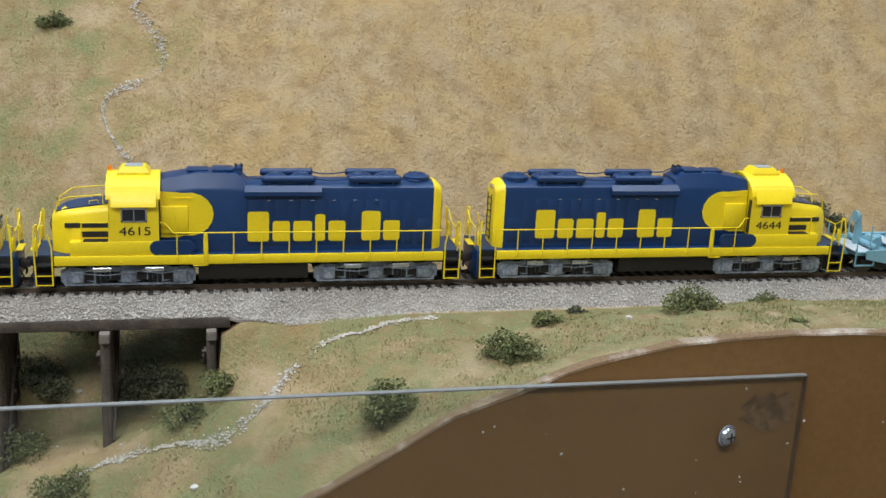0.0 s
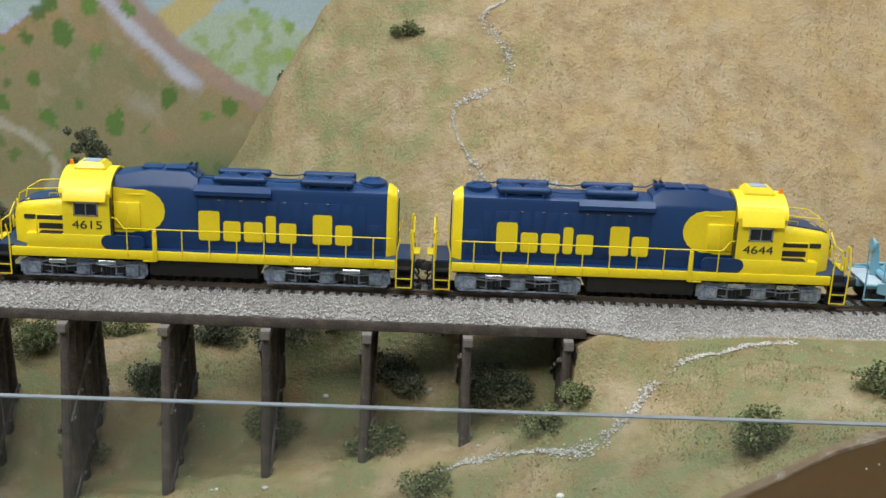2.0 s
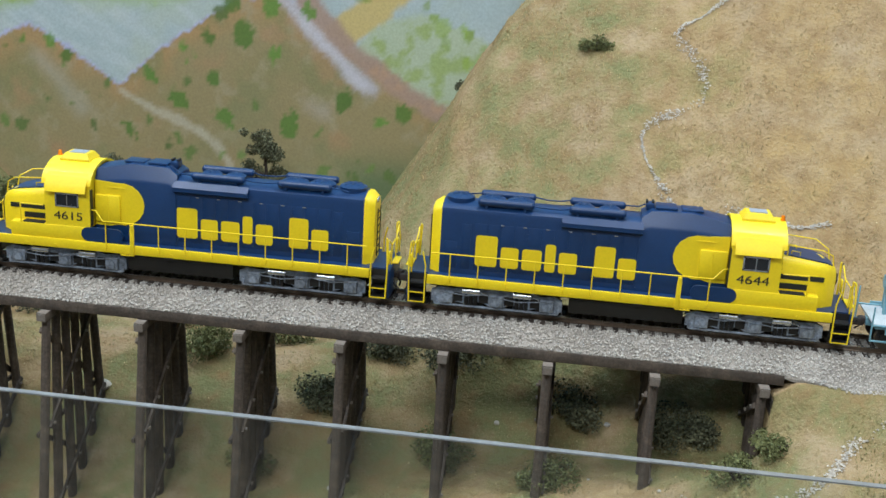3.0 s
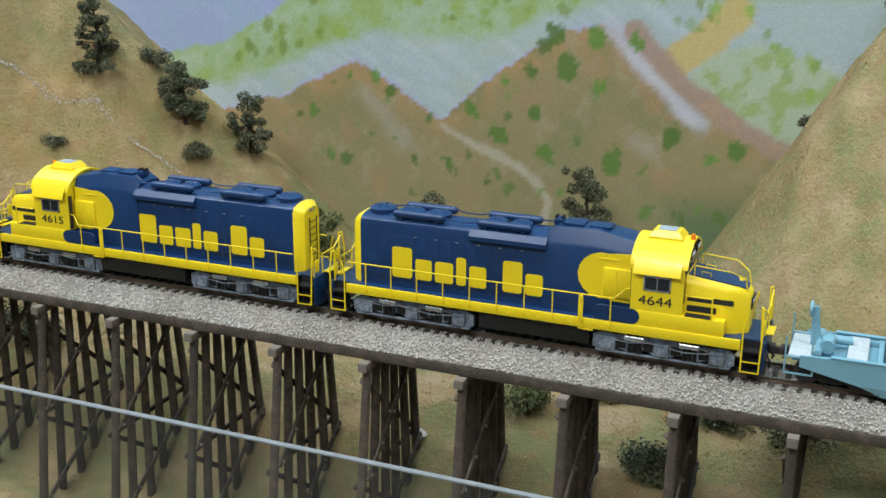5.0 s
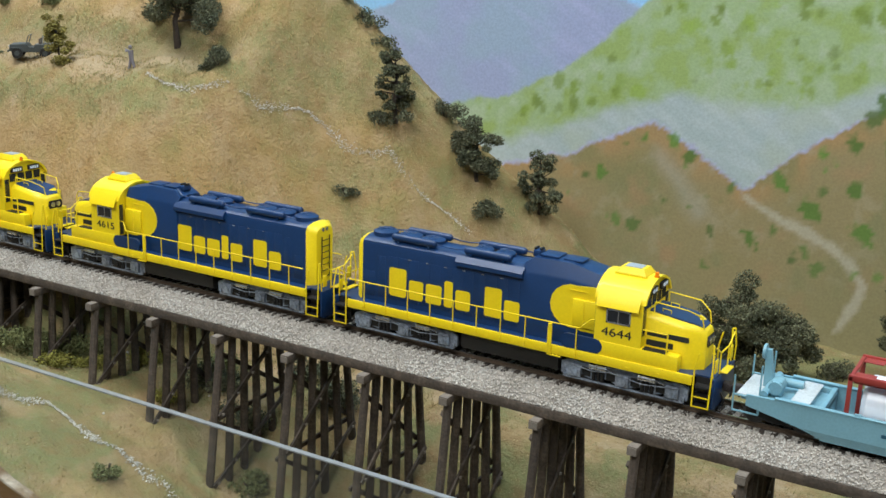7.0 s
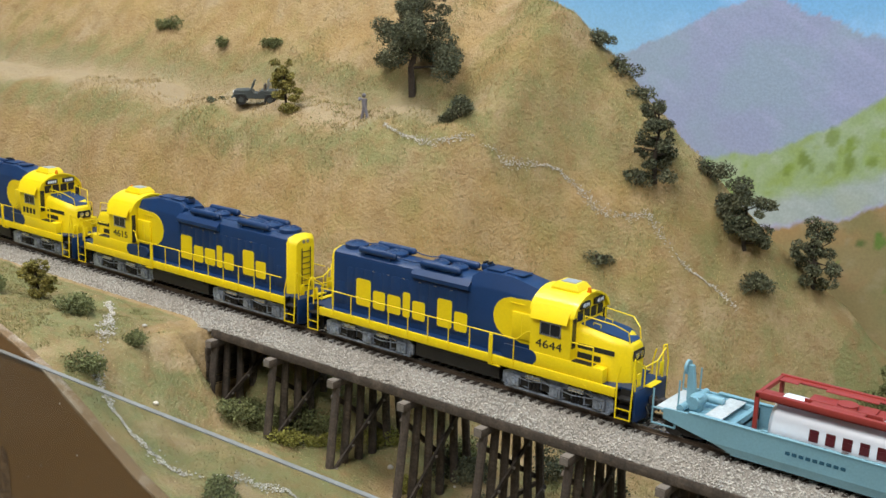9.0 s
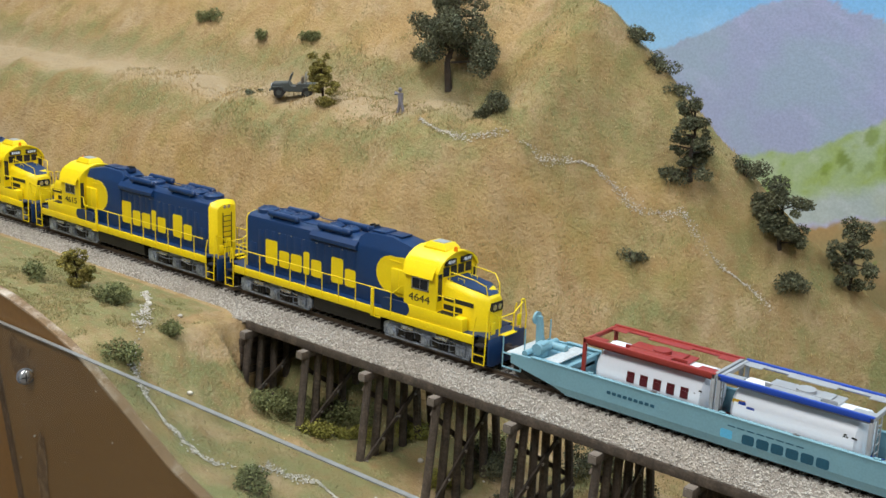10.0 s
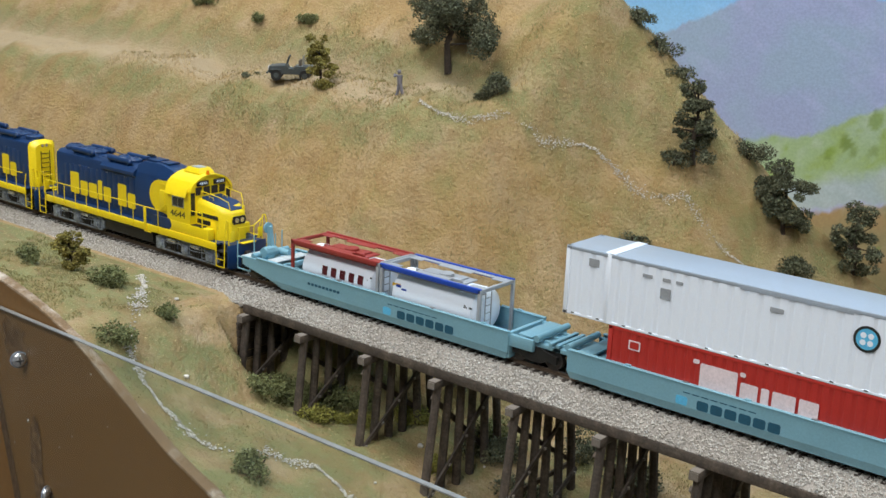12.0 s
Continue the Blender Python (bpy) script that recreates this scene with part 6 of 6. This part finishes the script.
# ---- the jeep, the figurine, scattered rocks ----
def build_jeep():
    jeep = empty("jeep", "grey-green open toy jeep parked in the clearing", "jeep")
    x, y = -.949, .142
    jeep.matrix_world = pose(x, y, rough_height(x, y) + .0006, 0, 0, 222)
    bm = bmesh.new()
    prism(bm, [(-15, 4.5), (-15, 10.5), (-3, 10.5), (-2, 8.0), (2, 8.0), (3.5, 11.0), (15.5, 10.2), (16.2, 5.5), (13.8, 4.5), (12.6, 7.4), (8.2, 7.4), (7, 4.5), (-6.4, 4.5), (-7.6, 7.4), (-12, 7.4), (-13.2, 4.5)], "y", -8, 8)
    bmesh.ops.bevel(bm, geom=list(bm.edges), offset=.35, segments=1, affect="EDGES")
    body = tpart("body", bm, ARMY, jeep)
    bm = bmesh.new()
    for s in (-1, 1):
        box(bm, (7.2, s * 6.0, 7.2), (15.4, s * 9.2, 8.0), .2)
        box(bm, (-13, s * 7.0, 7.2), (-6.6, s * 9.0, 8.0), .2)
    tpart("fender", bm, ARMY, body)
    for wx in (-9.8, 10.4):
        for s in (-1, 1):
            bm = bmesh.new()
            rod(bm, (wx, s * 6.6, 3.8), (wx, s * 9.2, 3.8), 3.9, 16)
            wheel = tpart("wheel", bm, BLACK, jeep)
            bm = bmesh.new()
            rod(bm, (wx, s * 9.1, 3.8), (wx, s * 9.4, 3.8), 1.9, 12)
            tpart("rim", bm, ARMY, wheel)
    bm = bmesh.new()
    pipe(bm, [(3.6, -7.4, 11), (1.6, -7.4, 17.0), (1.6, 7.4, 17.0), (3.6, 7.4, 11)], .4)
    tpart("windscreen_frame", bm, ARMY, jeep)
    bm = bmesh.new()
    pipe(bm, [(-8, -7.2, 10), (-8.6, -6.8, 17.6), (-8.6, 6.8, 17.6), (-8, 7.2, 10)], .5)
    pipe(bm, [(-8.6, -6.8, 17.0), (-14, -6.8, 10.4)], .4)
    pipe(bm, [(-8.6, 6.8, 17.0), (-14, 6.8, 10.4)], .4)
    tpart("roll_bar", bm, BREEZE, jeep)
    for s in (-1, 1):
        bm = bmesh.new()
        box(bm, (-5.6, s * 1.4, 8.4), (-1.4, s * 6.2, 9.8), .3)
        box(bm, (-6.6, s * 1.4, 9.2), (-5.2, s * 6.2, 14.6), .3)
        tpart("seat", bm, paint("seat_tan", (.12, .095, .07), .8), jeep)
    bm = bmesh.new()
    for y in (-4, 4):
        rod(bm, (15.9, y, 8.4), (16.6, y, 8.4), 1.3, 12)
    tpart("headlamp", bm, BREEZE, jeep)
    bm = bmesh.new()
    box(bm, (16.4, -8.4, 4.6), (17.4, 8.4, 6.0), .2)
    tpart("bumper", bm, ARMY, jeep)


def build_figurine():
    x, y = -.846, .143
    bm = bmesh.new()
    rod(bm, (-2.6, 0, 0), (-.6, 0, 8.4), 1.0, 8, 1.3)
    rod(bm, (2.6, .6, 0), (.6, 0, 8.4), 1.0, 8, 1.3)
    box(bm, (-3.2, -1.2, -.1), (-1.6, 1.2, 1.0), .3)
    box(bm, (1.8, -1.0, -.1), (3.4, 1.6, 1.0), .3)
    rod(bm, (0, 0, 8.0), (-.5, 0, 14.6), 1.7, 10, 2.2)
    ball(bm, (-.8, 0, 17.0), 1.5, 1.15, 2)
    pipe(bm, [(-1.8, -1.0, 14.2), (-4.2, -1.6, 13.4), (-5.4, 0, 15.0)], .7, 7)
    pipe(bm, [(1.0, .8, 14.2), (-1.8, 2.2, 12.8), (-5.0, .6, 14.6)], .7, 7)
    bmesh.ops.scale(bm, vec=(.001, .001, .001), verts=bm.verts)
    bmesh.ops.scale(bm, vec=(.92, .92, .92), verts=bm.verts)
    ob = tagged(mesh_object("figurine", bm, FIGURE, 60), "small grey-lilac toy figurine standing in the clearing", "figurine")
    ob.location = (x, y, rough_height(x, y))


build_jeep()
build_figurine()


def scatter_rocks():
    rng = random.Random(77)
    spots = [(-.345, .064, .0042), (-.200, .050, .0030), (.196, -.040, .0016), (-.862, -.030, .0014), (-.815, -.060, .0016)]
    spots += [(rng.uniform(-.78, .0), rng.uniform(-.09, .05), rng.uniform(.0008, .0018)) for _ in range(26)]
    for x, y, r in spots:
        bm = bmesh.new()
        bmesh.ops.create_icosphere(bm, subdivisions=2, radius=r)
        for v in bm.verts:
            v.co *= 1 + .35 * noise.noise(v.co * 400 + Vector((x * 90, y * 90, 0)))
            v.co.z *= .75
        ob = tagged(mesh_object("rock", bm, CHALK, 25), "pale weathered stone lying on the ground", "rock", "scattered stones")
        ob.location = (x, y, rough_height(x, y) + r * .25)


scatter_rocks()


def strew_crumbs(count, seed):
    """Crumbs of ground foam over all the land."""
    rng = np.random.default_rng(seed)
    verts, faces = [], []
    for k in range(count):
        x = rng.uniform(-1.1, .45)
        y = rng.uniform(-.105, .24)
        if -.012 < y < .056 and (x > 0 or x < -.84):
            continue
        z = rough_height(x, y)
        r = rng.uniform(.0002, .0007)
        a = rng.uniform(0, math.tau)
        b = len(verts)
        c, s = math.cos(a) * r, math.sin(a) * r
        verts += [(x + c, y + s, z - .0001), (x - c * .6 - s * .8, y - s * .6 + c * .8, z), (x - c * .5 + s * .8, y - s * .5 - c * .8, z), (x, y, z + r)]
        faces += [(b, b + 1, b + 3), (b + 1, b + 2, b + 3), (b + 2, b, b + 3)]
    stuff("ground_foam", verts, faces, paint("crumb_mix", (.29, .235, .11), .95, vary=.2, blotch=50, second=(.44, .35, .19), share=.45, edge=.08, island=.4), "fine crumbs of olive and tan ground cover", "ground cover")


strew_crumbs(22000, 12)


# ---- ties, the nearest as pieces ----
def lay_ties():
    bm = bmesh.new()
    box(bm, (-.0013, -.0150, -.0018), (.0013, .0150, 0), .0002)
    me = bpy.data.meshes.new("tie")
    bm.to_mesh(me)
    bm.free()
    me.materials.append(TIE)
    rng = random.Random(4)
    pitch = .0057
    first = round(-1.16 / pitch)
    for k in range(first, first + 286):
        ob = new("tie", me)
        ob.parent = TRACK
        ob.matrix_basis = pose(k * pitch, TRACK_Y + rng.uniform(-.0005, .0005), RAIL_TOP - .0021, 0, 0, rng.uniform(-1.2, 1.2))
    verts, faces = [], []
    for k in list(range(round(FIRST / pitch) + 1, first)) + list(range(first + 286, round(LAST / pitch))):
        b = len(verts)
        for v in me.vertices:
            verts.append((v.co.x + k * pitch, v.co.y + TRACK_Y, v.co.z + RAIL_TOP - .0021))
        faces += [tuple(b + i for i in p.vertices) for p in me.polygons]
    far = bpy.data.meshes.new("far_ties")
    far.from_pydata(verts, [], faces)
    far.materials.append(TIE)
    ob = new("far_ties", far)
    ob.parent = TRACK
    tagged(ob, kind="stuff")


lay_ties()


# ---- what moves: the train, at a steady crawl ----
def motions():
    pace = -.10005
    for thing, at, turn in ((AHEAD, -.1916, 0), (MIDDLE, .0212, 180), (REAR, .2340, 0), (CAR_ONE, 0, 0), (CAR_TWO, 0, 0), (TANK_ONE, 0, 0), (TANK_TWO, 0, 0), (BOX_RED, 0, 0), (BOX_WHITE, 0, 0)):
        walk(thing, [(t, pose(at + .0002 + pace * t, TRACK_Y, RAIL_TOP, 0, 0, turn)) for t in (0, 3, 6, 9, 12)])


motions()
